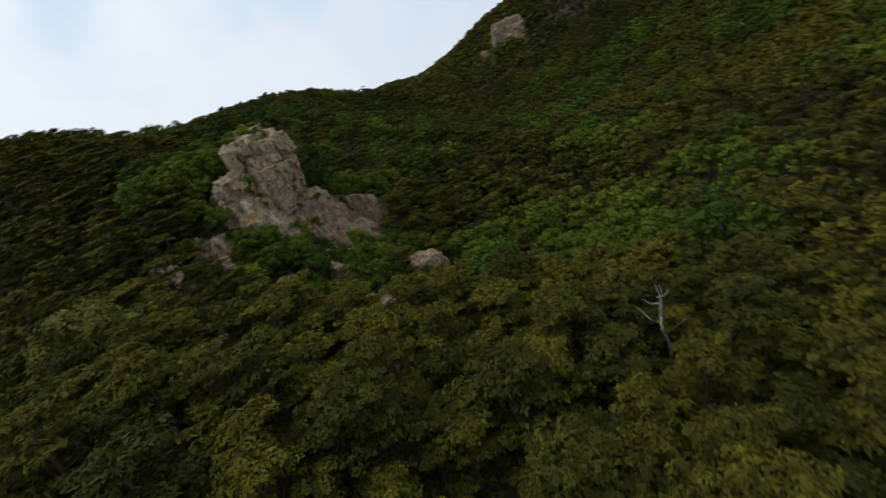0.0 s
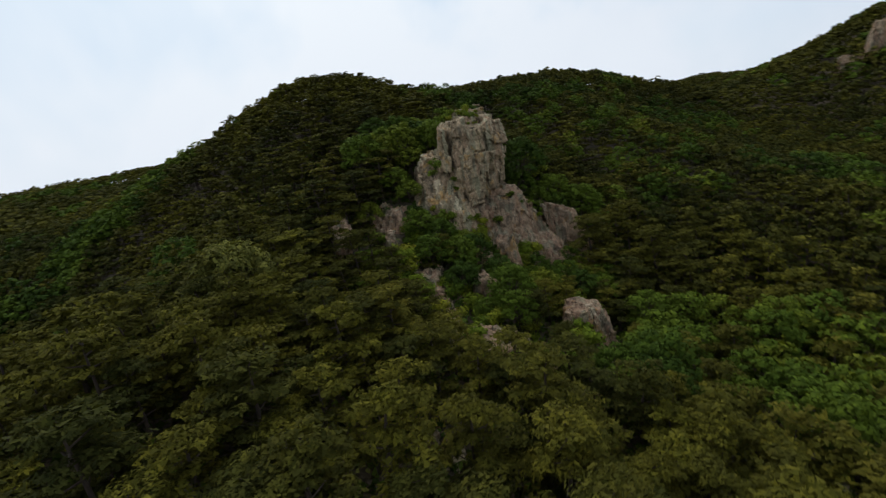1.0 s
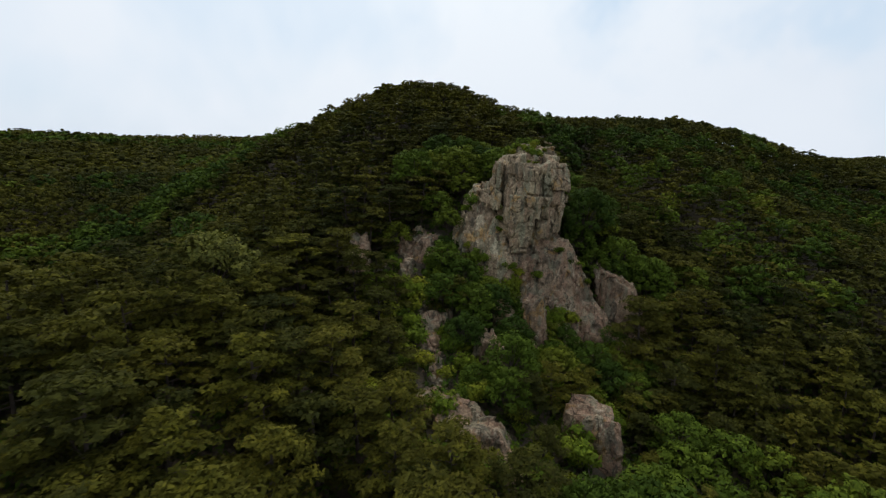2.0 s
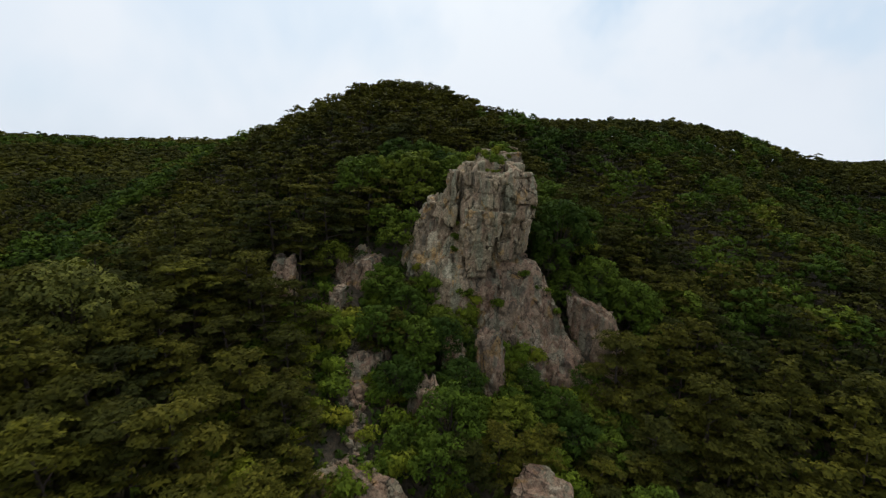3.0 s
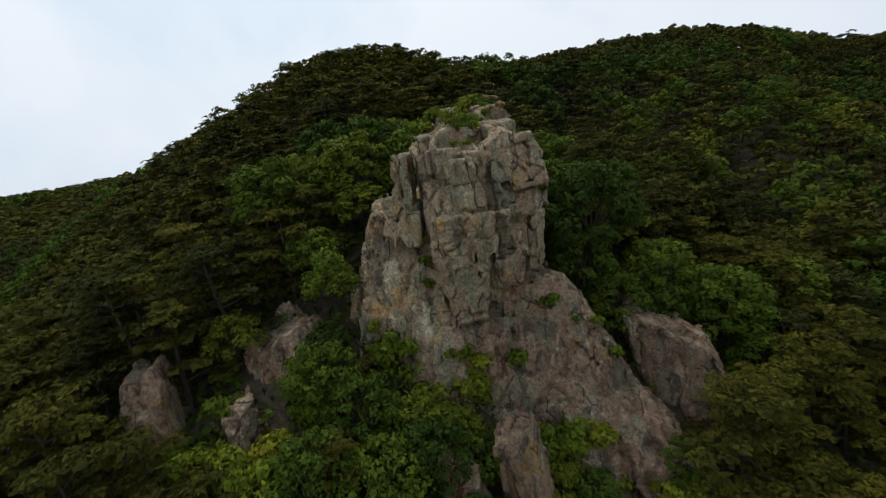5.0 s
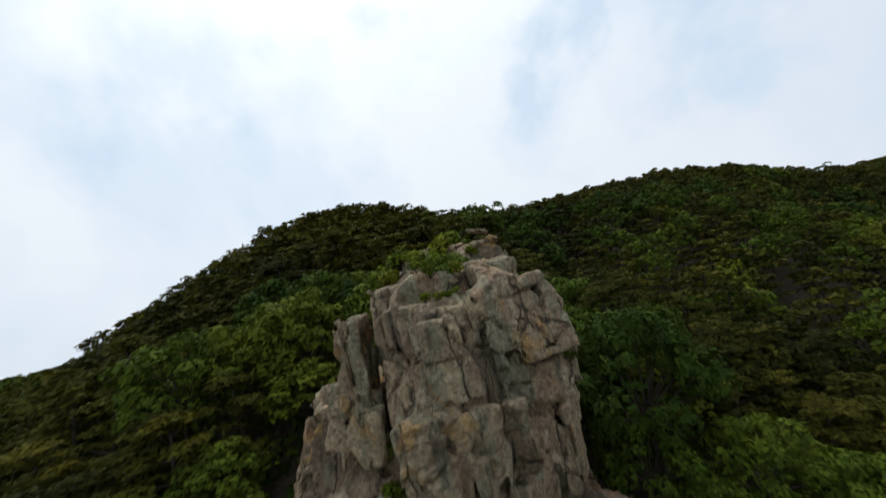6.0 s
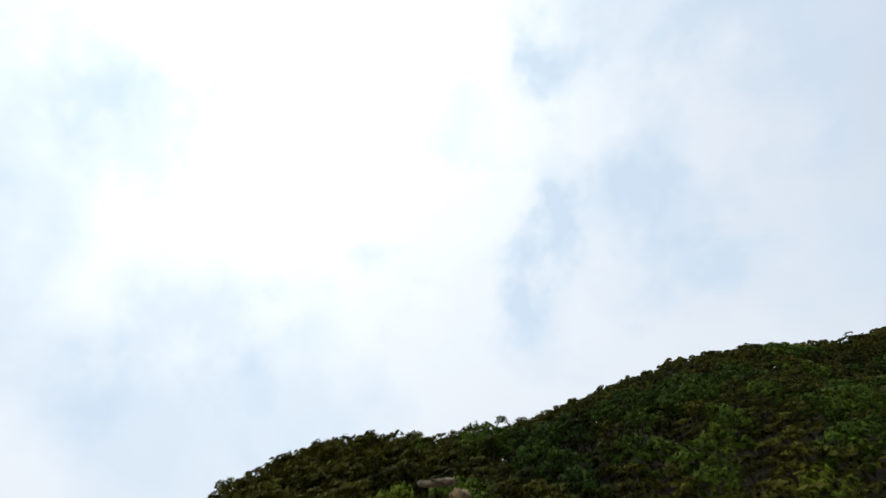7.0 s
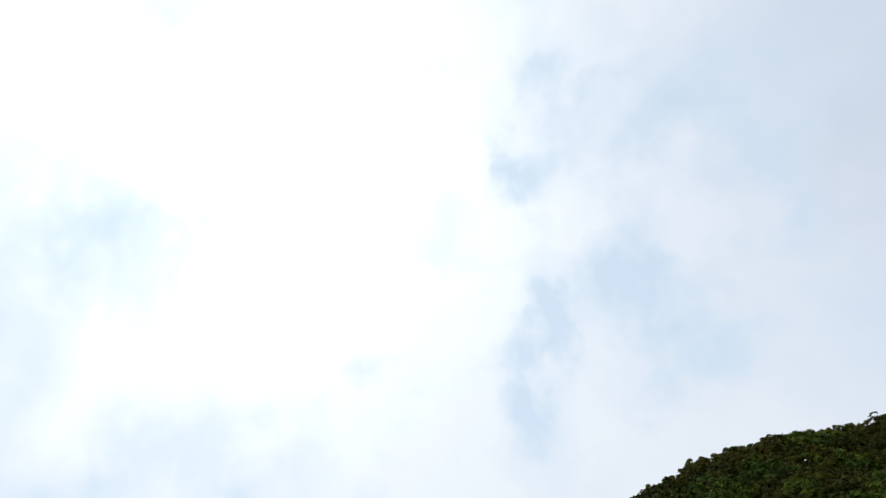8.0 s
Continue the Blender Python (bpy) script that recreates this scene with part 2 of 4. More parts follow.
def ground_material():
    """Leaf litter and stony soil under the trees."""
    m, nt, b = material("leaf_litter")
    pos = coords(nt)
    big = noise_tex(nt, pos, 0.12, 4.0)
    fine = noise_tex(nt, pos, 2.5, 6.0, 0.65)
    col = mix(nt, big, (0.016, 0.016, 0.007), (0.038, 0.029, 0.016))
    col = mix(nt, ramp(nt, fine, [(0.4, (0, 0, 0)), (0.7, (1, 1, 1))]), col, (0.080, 0.055, 0.032))
    nt.links.new(col, b.inputs["Base Color"])
    b.inputs["Roughness"].default_value = 0.95
    bump(nt, b, fine, 0.8, 0.25)
    return m


mat_ground = ground_material()

# ---- the lie of the land ----
# hills and hollows: x, y, height over the base of each; one spread a list
KNOLLS = [(-65, 49, -1.1), (-50, 39, -0.5), (-35, 30, 3.8), (-19, 20, 5.4), (-56, 64, -0.1), (-40, 55, -3.8), (-25, 45, -7.7), (-10, 36, 1.4), (-46, 79, 0.9), (-31, 70, 9.7), (-16, 61, -1.1), (0, 51, -0.2), (-37, 95, -10.5), (-22, 85, -2.7), (-6, 76, -9.5), (9, 66, -3.7), (-12, 101, -2.0), (-38, 116, -0.5), (-56, 106, -6.6), (-81, 84, -0.2), (-105, 42, 4.6), (-103, 62, -1.7), (-108, 82, 2.7), (-108, 98, 8.7), (-97, 114, -8.4), (-86, 134, -0.7), (-80, 156, 0.1), (-77, 178, 9.5), (-73, 202, 8.5), (-64, 226, 9.9)]
RIDGE_KNOLLS = [(-70, 140, -0.2), (-75, 105, -0.5), (-52, 140, -0.2), (-60, 165, -0.5), (-95, 25, -0.3), (-85, 60, 0.2)]
SPURS = [(-153, 63, -4.1), (-106, 34, -10.1), (-51, 0, 1.8), (0, -32, 2.8), (-124, 110, 2.2), (-77, 81, 14.2), (-22, 47, 1.3), (29, 15, -16.0), (-95, 157, 11.6), (-48, 128, 22.4), (7, 93, 2.2), (58, 62, -6.0), (-69, 199, -3.6), (-22, 170, -26.8), (33, 136, -18.4), (84, 104, -0.7), (-30, 300, 8.4), (10, 290, -3.8), (60, 310, -0.5), (-90, 330, -20.6), (-220, 0, -2.2), (-232, 60, -10.8)]
RIDGE_SPURS = [(-160, 10, -0.3), (-170, 90, 0.5), (-30, 240, 0.6), (20, 240, 0.3), (-60, 260, 0.4), (110, 250, -0.2), (-140, 150, 0.4)]
MOUNTAINS = [(-230, 20, 23.7), (-200, 200, 3.3), (-100, 420, 32.4), (20, 420, -16.4), (130, 330, 69.7), (180, 180, -20.8), (120, 60, 33.5), (-60, -80, -2.9), (60, -60, -10.5), (-330, 100, 11.0), (-300, 300, 2.7), (280, 280, 101.9)]

# the side valley between the near spur and the far hill
COOMBE = [(-70, 18, -8.0), (-92, 12, -8.0), (-72, 0, -6.0), (-112, 12, -5.0)]

# hollows under the bedrock at the tower's front
HOLLOWS = [(-22.9, 67.6, -2.8), (-19.0, 72.0, -1.2), (-28.0, 59.8, -2.0)]


def ground_z(x, y):
    x, y = np.asarray(x, float), np.asarray(y, float)
    z = np.full(x.shape, 12.0)
    for spread, hills in ((6.0, HOLLOWS), (19.0, KNOLLS), (19.0, RIDGE_KNOLLS), (19.0, COOMBE), (55.0, SPURS), (55.0, RIDGE_SPURS), (110.0, MOUNTAINS)):
        for cx, cy, h in hills:
            z += h * np.exp(-((x - cx) ** 2 + (y - cy) ** 2) / (2 * spread * spread))
    away = np.maximum(np.hypot(x + 30, y - 90) - 460.0, 0.0)
    z -= 80.0 * (1 - np.exp(-(away / 420.0) ** 2))
    # rolling crests far off
    z += np.clip((np.hypot(x + 30, y - 70) - 130.0) / 90.0, 0, 1) * (1.6 * np.sin(x * 0.052 + 1.0) * np.sin(y * 0.047 + 0.4) + 0.7 * np.sin(x * 0.13 + y * 0.09))
    z += 0.5 * np.sin(x * 0.23 + 1.3 * np.sin(y * 0.11)) * np.sin(y * 0.19 + 0.7) + 0.25 * np.sin(x * 0.71 + y * 0.37)
    return z


# the tower's own frame: u along its face, v out of its face towards the valley
TOWER, FACE, ALONG = np.array([-31.0, 70.0]), np.array([0.85, -0.527]), np.array([0.527, 0.85])


def at(u, v):
    return TOWER + u * ALONG + v * FACE


def to_uv(x, y):
    dx, dy = x - TOWER[0], y - TOWER[1]
    return dx * ALONG[0] + dy * ALONG[1], dx * FACE[0] + dy * FACE[1]


LOCAL = Matrix(((ALONG[0], FACE[0], 0, TOWER[0]), (ALONG[1], FACE[1], 0, TOWER[1]), (0, 0, 1, 0), (0, 0, 0, 1)))


def mesh_from(name, verts, faces, normals=None, mats=(), index=None, smooth=False):
    """A mesh from numpy arrays of corners and of triangles or quads."""
    verts, faces = np.asarray(verts, np.float32), np.asarray(faces, np.int32)
    me = bpy.data.meshes.new(name)
    k = faces.shape[1]
    me.vertices.add(len(verts))
    me.vertices.foreach_set("co", verts.ravel())
    me.loops.add(faces.size)
    me.loops.foreach_set("vertex_index", faces.ravel())
    me.polygons.add(len(faces))
    me.polygons.foreach_set("loop_start", np.arange(0, faces.size, k, dtype=np.int32))
    for m in mats:
        me.materials.append(m)
    if index is not None:
        me.polygons.foreach_set("material_index", np.asarray(index, np.int32))
    me.polygons.foreach_set("use_smooth", np.full(len(faces), smooth))
    me.update(calc_edges=True)
    if normals is not None:
        # soft shading of leaf masses: every blade takes the lie of its clump
        me.normals_split_custom_set_from_vertices(np.asarray(normals, np.float32))
    return me


def axis(lo, hi, step, far, grow=1.22):
    inner = list(np.arange(lo, hi + step, step))
    a, s = [], step
    x = lo
    while x > -far:
        s *= grow
        x -= s
        a.append(x)
    b, s = [], step
    x = inner[-1]
    while x < far:
        s *= grow
        x += s
        b.append(x)
    return np.array(a[::-1] + inner + b)


def make_ground():
    xs, ys = axis(-130, 60, 2.0, 3500), axis(-30, 230, 2.0, 3500)
    X, Y = np.meshgrid(xs, ys, indexing="ij")
    Z = ground_z(X, Y)
    nx, ny = len(xs), len(ys)
    i = np.arange(nx * ny).reshape(nx, ny)
    quads = np.stack([i[:-1, :-1], i[1:, :-1], i[1:, 1:], i[:-1, 1:]], -1).reshape(-1, 4)
    me = mesh_from("ground", np.stack([X, Y, Z], -1).reshape(-1, 3), quads, mats=[mat_ground], smooth=True)
    tagged(new("ground", me), "steep forest floor of brown leaf litter and stony soil", "ground", kind="structure")


make_ground()


# ---- rock: solids carved from blocks, joints and weathering ----
def lattice(ix, iy, iz, seed):
    n = (ix * 374761393 + iy * 668265263 + iz * 2147483647 + seed * 1274126177) & 0xFFFFFFFF
    n = ((n ^ (n >> 13)) * 1274126177) & 0xFFFFFFFF
    n = ((n ^ (n >> 16)) * 2246822519) & 0xFFFFFFFF
    return ((n ^ (n >> 15)) & 0xFFFFFF) / float(0xFFFFFF)


def value_noise(p, seed):
    i = np.floor(p).astype(np.int64)
    f = p - i
    f = f * f * (3 - 2 * f)
    out = 0
    for dx in (0, 1):
        for dy in (0, 1):
            for dz in (0, 1):
                w = (f[:, 0] if dx else 1 - f[:, 0]) * (f[:, 1] if dy else 1 - f[:, 1]) * (f[:, 2] if dz else 1 - f[:, 2])
                out = out + w * lattice(i[:, 0] + dx, i[:, 1] + dy, i[:, 2] + dz, seed)
    return out


def fbm(p, seed, octaves=4):
    out, amp, total = 0, 1.0, 0.0
    for k in range(octaves):
        out = out + amp * value_noise(p * 2.03 ** k, seed + k)
        total += amp
        amp *= 0.5
    return out / total


def joints(p, seed, tilt=0.5):
    """Blocks of jointed rock: the distance to the nearest joint, a chance number for the block, and the lean of its face."""
    i = np.floor(p).astype(np.int64)
    d1 = np.full(len(p), 9.0)
    d2 = np.full(len(p), 9.0)
    chance, lean = np.zeros(len(p)), np.zeros(len(p))
    for dx in (-1, 0, 1):
        for dy in (-1, 0, 1):
            for dz in (-1, 0, 1):
                c = i + (dx, dy, dz)
                h = lattice(c[:, 0], c[:, 1], c[:, 2], seed)
                r = [h] + [(h * f) % 1.0 for f in (7919.0, 6151.0, 4099.0, 3301.0, 2203.0, 1409.0)]
                q = p - (c + np.stack([0.12 + 0.76 * r[k] for k in range(3)], -1))
                d = np.abs(q).max(1) * 0.75 + np.sqrt((q ** 2).sum(1)) * 0.25
                near = d < d1
                d2 = np.where(near, d1, np.minimum(d2, d))
                chance = np.where(near, r[6], chance)
                lean = np.where(near, tilt * sum((r[3 + k] - 0.5) * q[:, k] for k in range(3)), lean)
                d1 = np.where(near, d, d1)
    return d2 - d1, chance, lean


def surface_net(F, lo, h):
    """The quads of the surface F = 0 of a grid of values, negative inside."""
    S = F < 0
    n = np.array(F.shape) - 1
    corner = [(a, b, c) for a in (0, 1) for b in (0, 1) for c in (0, 1)]
    count = sum(S[a:a + n[0], b:b + n[1], c:c + n[2]].astype(np.int8) for a, b, c in corner)
    cells = np.argwhere((count > 0) & (count < 8))
    index = np.full(n, -1, np.int64)
    index[tuple(cells.T)] = np.arange(len(cells))
    total, hits = np.zeros((len(cells), 3)), np.zeros(len(cells))
    for a in corner:
        for ax in range(3):
            if a[ax]:
                continue
            b = list(a)
            b[ax] = 1
            fa, fb = F[tuple((cells + a).T)], F[tuple((cells + b).T)]
            cross = (fa < 0) != (fb < 0)
            t = np.where(cross, fa / np.where(cross, fa - fb, 1), 0)
            p = np.repeat(np.array(a, float)[None], len(cells), 0)
            p[:, ax] = t
            total += np.where(cross[:, None], p, 0)
            hits += cross
    verts = (cells + total / hits[:, None]) * h + lo
    quads = []
    for ax in range(3):
        o1, o2 = [(1, 2), (2, 0), (0, 1)][ax]
        sl = [slice(1, -1)] * 3
        sl[ax] = slice(0, -1)
        s2 = list(sl)
        s2[ax] = slice(1, None)
        A, B = S[tuple(sl)], S[tuple(s2)]
        e = np.argwhere(A != B)
        base = e + np.array([0 if k == ax else 1 for k in range(3)])
        flip = A[tuple(e.T)]
        ring = []
        for d1, d2 in ((-1, -1), (0, -1), (0, 0), (-1, 0)):
            c = base.copy()
            c[:, o1] += d1
            c[:, o2] += d2
            ring.append(index[tuple(c.T)])
        q = np.stack(ring, -1)
        quads.append(np.where(flip[:, None], q, q[:, ::-1]))
    q = np.concatenate(quads)
    return verts, q[(q >= 0).all(1)]


def block(p, centre, half, yaw=0.0, lean_u=0.0, lean_v=0.0, taper=0.0, edge=0.25):
    """A leaning, tapering block of rock."""
    q = p - np.array(centre)
    t = q[:, 2]
    x, y = q[:, 0] - lean_u * t, q[:, 1] - lean_v * t
    c, s = math.cos(radians(yaw)), math.sin(radians(yaw))
    x, y = c * x + s * y, -s * x + c * y
    k = 1 - taper * t / half[2]
    d = np.stack([np.abs(x) - half[0] * k, np.abs(y) - half[1] * k, np.abs(t) - half[2]], -1) + edge
    return np.sqrt((np.maximum(d, 0) ** 2).sum(1)) + np.minimum(d.max(1), 0) - edge


def slope(p, through_point, normal):
    n = np.array(normal, float)
    return (p - np.array(through_point)) @ (n / np.linalg.norm(n))


def blend(*ds, k=0.25):
    """The smooth union of solids."""
    d = ds[0]
    for e in ds[1:]:
        h = np.clip(0.5 + 0.5 * (e - d) / k, 0, 1)
        d = e * (1 - h) + d * h - k * h * (1 - h)
    return d


def part(name, me, parent, label=""):
    ob = new(name, me)
    ob.parent = parent
    if label:
        ob["label"] = label
    return ob


def empty(name, x, y, z, label, category, group=""):
    ob = new(name)
    ob.empty_display_size = 0.5
    ob.location = (x, y, z)
    return tagged(ob, label, category, group)


def rock_mesh(name, solid, lo, hi, h, seed, rough=1.0, mat=None, grain=(3.0, 3.0, 6.4), origin=(0, 0, 0)):
    """Grid a solid, break its faces along joints, weather it and mesh it, in metres from origin."""
    lo, hi, grain = np.array(lo, float), np.array(hi, float), np.array(grain)
    n = np.ceil((hi - lo) / h).astype(int) + 1
    gx, gy, gz = [lo[k] + h * np.arange(n[k]) for k in range(3)]
    P = np.stack(np.meshgrid(gx, gy, gz, indexing="ij"), -1).reshape(-1, 3)
    F = solid(P)
    near = np.abs(F) < 0.15 + 1.25 * rough

    def bent(p):
        return p + (np.stack([fbm(p * 0.5 + 17.3 * k, seed + 31 * k, 2) for k in range(3)], -1) - 0.5) * 0.30

    p = P[near]
    q = bent(p)
    e1, c1, l1 = joints(q / grain, seed, 1.0)
    G = F[near] - rough * ((c1 - 0.5) * 0.75 + l1 - 0.75 * np.clip(1 - e1 / 0.055, 0, 1))
    close = np.abs(G) < 0.62 * rough + 0.1
    e2, c2, l2 = joints(q[close] / (grain * (0.36, 0.36, 0.40)) + 5.0, seed + 3, 0.55)
    G[close] -= rough * ((c2 - 0.5) * 0.42 + l2 - 0.50 * np.clip(1 - e2 / 0.085, 0, 1))
    some = np.full(len(G), 0.5)
    some[close] = c2
    close = np.abs(G) < 0.25 * rough + 0.1
    _, c3, l3 = joints(q[close] / (grain * (0.13, 0.13, 0.15)) + 9.0, seed + 7, 0.30)
    wear = (fbm(p[close] * np.array((3.0, 3.0, 1.8)), seed + 11, 2) - 0.5) * 0.06
    G[close] -= rough * ((c3 - 0.5) * 0.36 * np.clip(2.4 * some[close] - 0.8, 0.2, 1) + l3 * np.clip(2.0 * some[close] - 0.4, 0.3, 1) + wear)
    F[near] = G
    verts, quads = surface_net(F.reshape(n), lo, h)
    me = mesh_from(name, verts - np.array(origin), quads, mats=[mat or mat_rock], smooth=False)
    q = bent(verts)
    tone = 0.5 * joints(q / grain, seed)[1] + 0.35 * joints(q / (grain * (0.36, 0.36, 0.40)) + 5.0, seed + 3)[1] + 0.15 * joints(q / (grain * (0.13, 0.13, 0.15)) + 9.0, seed + 7)[1]
    me.attributes.new("block", "FLOAT", "POINT").data.foreach_set("value", tone.astype(np.float32))
    return me


def rock_thing(name, label, origin, pieces, category="rock", group=""):
    """A rock of one or more parts; pieces: name, solid, low corner, high corner, cell, seed, roughness, material."""
    root = empty(name, 0, 0, 0, label, category, group)
    root.matrix_world = LOCAL @ Matrix.Translation(origin)
    for pname, solid, lo, hi, h, seed, rough, mat, *grain in pieces:
        part(pname, rock_mesh(pname, solid, lo, hi, h, seed, rough, mat, *grain, origin=origin), root)
    return root


# open joints of the head: centre, half sizes, turn, lean
OPEN_JOINTS = [
    ((-0.45, 3.4, 28.9), (0.10, 0.8, 1.7), 4, 0.05), ((-1.35, 3.5, 30.1), (0.06, 0.7, 0.75), -4, 0.08), ((0.1, 3.3, 35.2), (0.05, 0.9, 2.6), 10, -0.02),
    ((-2.35, 3.7, 32.3), (0.75, 0.6, 0.05), 4, 0.0), ((-2.3, 3.6, 35.4), (0.05, 0.7, 2.4), 8, -0.03), ((-3.35, 3.0, 30.6), (0.05, 0.8, 2.6), -12, 0.10),
    ((2.3, 1.9, 34.5), (1.6, 1.2, 0.05), -20, 0.0), ((2.2, 1.9, 33.3), (1.5, 1.2, 0.05), -16, 0.0), ((2.7, 1.5, 35.6), (0.05, 1.2, 1.1), -20, 0.0),
    ((1.4, 2.4, 33.9), (0.05, 0.9, 0.6), -12, 0.3), ((2.0, 2.1, 30.2), (0.06, 1.2, 2.2), 20, 0.16), ((1.3, 2.3, 30.4), (0.7, 0.9, 0.05), 18, 0.0), ((-4.0, 1.7, 35.6), (0.9, 0.8, 0.05), -20, 0.0),
]


def tower_head(p):
    """The shield-shaped head: broad above, drawn in to a chin below, with a stepped broken top."""
    body = np.maximum.reduce([
        slope(p, (-4.1, 0, 34), (-1, 0.06, -0.03)), slope(p, (-4.4, 0, 30.5), (-0.93, 0.05, -0.28)), slope(p, (-3.7, 0, 37.3), (-0.62, 0.1, 0.78)),
        slope(p, (3.65, -2, 34), (1, 0.05, -0.04)), slope(p, (3.35, 0, 31.6), (0.93, 0.12, -0.30)), slope(p, (2.7, 1, 28.5), (0.45, 0.15, -0.88)), slope(p, (-2.4, 2, 26.2), (0.22, 0.1, -0.97)),
        slope(p, (3.5, 0, 36.4), (0.55, 0.1, 0.83)), slope(p, (0.5, -1, 38.2), (0.22, 0.1, 0.97)),
        slope(p, (-1.0, 3.3, 33), (0.02, 1, 0.03)), slope(p, (-1, 3.2, 36.8), (0.0, 0.62, 0.78)), slope(p, (-1, 3.2, 29.5), (0.0, 0.95, -0.31)),
        slope(p, (2.0, 1.9, 33), (0.55, 0.83, 0.02)), slope(p, (-4.0, 1.6, 33), (-0.55, 0.83, 0.0)), slope(p, (0, -5.4, 33), (0, -1, 0.1))])
    corner = block(p, (-2.75, -0.7, 36.85), (1.25, 1.9, 1.35), 6, 0.0, 0.0, 0.08, 0.1)
    rear = block(p, (1.2, -1.2, 35.4), (1.25, 1.95, 2.75), -4, -0.04, 0.0, 0.03, 0.1)
    panel = block(p, (-1.1, 2.4, 35.1), (1.1, 1.25, 1.5), 4, -0.05, -0.05, 0.0, 0.05)
    rib = block(p, (2.5, 0.7, 31.3), (0.7, 1.3, 2.6), 24, 0.05, 0.0, 0.05, 0.08)
    brow = block(p, (0.4, 2.65, 32.7), (0.85, 1.05, 0.55), 14, 0.0, 0.0, -0.15, 0.06)
    right = block(p, (2.6, -1.5, 34.2), (1.1, 2.4, 1.8), -8, 0.0, 0.0, 0.05, 0.08)
    upper = block(p, (1.55, 0.75, 35.7), (1.75, 1.6, 1.6), -22, -0.03, -0.1, 0.06, 0.06)
    top = block(p, (1.0, -3.3, 38.3), (1.6, 1.5, 1.1), -8, 0.0, 0.0, 0.2, 0.1)
    back = block(p, (-1.2, -3.6, 38.6), (1.2, 1.2, 1.0), 12, 0.0, 0.0, 0.2, 0.1)
    shield = block(p, (-2.0, 2.5, 29.7), (1.5, 1.15, 3.6), 2, 0.06, 0.04, -0.28, 0.08)
    d = blend(body, corner, rear, panel, rib, brow, right, upper, top, back, shield, k=0.04)
    # the front bench, the hollow where shrubs root, the cave under the brow and the open joints
    bench = block(p, (-1.1, 4.0, 39.3), (1.6, 2.3, 2.0), 4, 0, 0.25, 0, 0.08)
    hollow = block(p, (-0.7, -0.6, 39.4), (0.8, 1.6, 1.6), 10, 0, 0, 0, 0.2)
    cave = block(p, (0.5, 3.5, 31.1), (0.42, 1.3, 1.05), 12, 0.08, 0.0, 0.2, 0.05)
    cuts = [-bench, -hollow, -cave]
    # centre, half sizes and lean of each joint
    for centre, half, yaw, lean in OPEN_JOINTS:
        cuts.append(-block(p, centre, half, yaw, lean, 0.0, 0.0, 0.02))
    return np.maximum.reduce([d] + cuts)


def tower_pillar(p):
    a = block(p, (-5.2, -0.6, 34.3), (0.66, 1.3, 3.0), 5, 0.09, 0.0, 0.08, 0.08)
    b = np.maximum(block(p, (-5.1, -0.9, 36.0), (0.62, 1.0, 1.3), 14, 0.05, 0.0, 0.15, 0.08), slope(p, (-5.2, -0.9, 37.0), (-0.5, 0.3, 0.8)))
    c = block(p, (-6.2, -0.6, 33.4), (0.55, 0.9, 1.2), 20, 0.0, 0.0, 0.2, 0.08)
    return blend(a, b, c, k=0.05)


def tower_shoulder(p):
    a = np.maximum.reduce([slope(p, (-8.6, 0, 32.2), (-0.80, 0.1, 0.60)), slope(p, (-9.8, 0, 27), (-0.97, 0.1, 0.2)), slope(p, (-8, 0, 33.0), (-0.15, 0.2, 0.97)), slope(p, (-7, 1.7, 31), (-0.1, 0.95, 0.22)), slope(p, (-7, 3.2, 26), (-0.05, 0.85, 0.5)), slope(p, (-4.6, 0, 30), (1, 0.1, 0)), slope(p, (-7, -5, 27), (0, -1, 0))])
    b = np.maximum.reduce([slope(p, (-6.6, 0, 31), (-0.9, 0.3, 0.3)), slope(p, (-5, 2.5, 30), (0.05, 0.95, 0.25)), slope(p, (-5, 4.2, 25), (0, 0.8, 0.55)), slope(p, (-3.4, 0, 30), (1, 0.15, 0.2)), slope(p, (-5, 0, 31.5), (0, 0.1, 1)), slope(p, (-5, -4, 27), (0, -1, 0))])
    c = block(p, (-9.5, -0.6, 24.2), (1.3, 2.2, 4.4), 10, 0.12, -0.22, 0.2)
    return blend(a, b, c, k=0.12)


def tower_foot(p):
    """The ramp of bedrock on which the tower stands."""
    d = np.maximum.reduce([slope(p, (3.0, 0, 28.6), (0.76, -0.05, 0.66)), slope(p, (5.7, 0, 25.3), (0.90, 0.0, 0.44)), slope(p, (0, 2.4, 28), (0.0, 0.93, 0.36)), slope(p, (0, 4.6, 24), (0.04, 0.8, 0.6)), slope(p, (-4.5, 0, 26), (-1, 0.2, 0.15)), slope(p, (0, -6, 26), (0, -1, 0)), slope(p, (0, 0, 28.9), (0, 0, 1))])
    low = np.maximum.reduce([slope(p, (6.0, 4, 23.0), (0.84, 0.1, 0.55)), slope(p, (6, 5.9, 20), (0.1, 0.88, 0.5)), slope(p, (2.2, 4, 20), (-1, 0.1, 0.2)), slope(p, (6, 1, 20), (0, -1, 0)), slope(p, (6, 4, 23.8), (0.2, 0.2, 1))])
    rib = np.maximum.reduce([slope(p, (9.0, 6, 18.4), (0.80, 0.1, 0.6)), slope(p, (8, 8.0, 17), (0.1, 0.85, 0.55)), slope(p, (5.5, 6, 17), (-1, 0.1, 0.2)), slope(p, (8, 3, 17), (0, -1, 0)), slope(p, (8, 6, 19.6), (0.2, 0.2, 1))])
    return blend(d, low, rib, k=0.2)


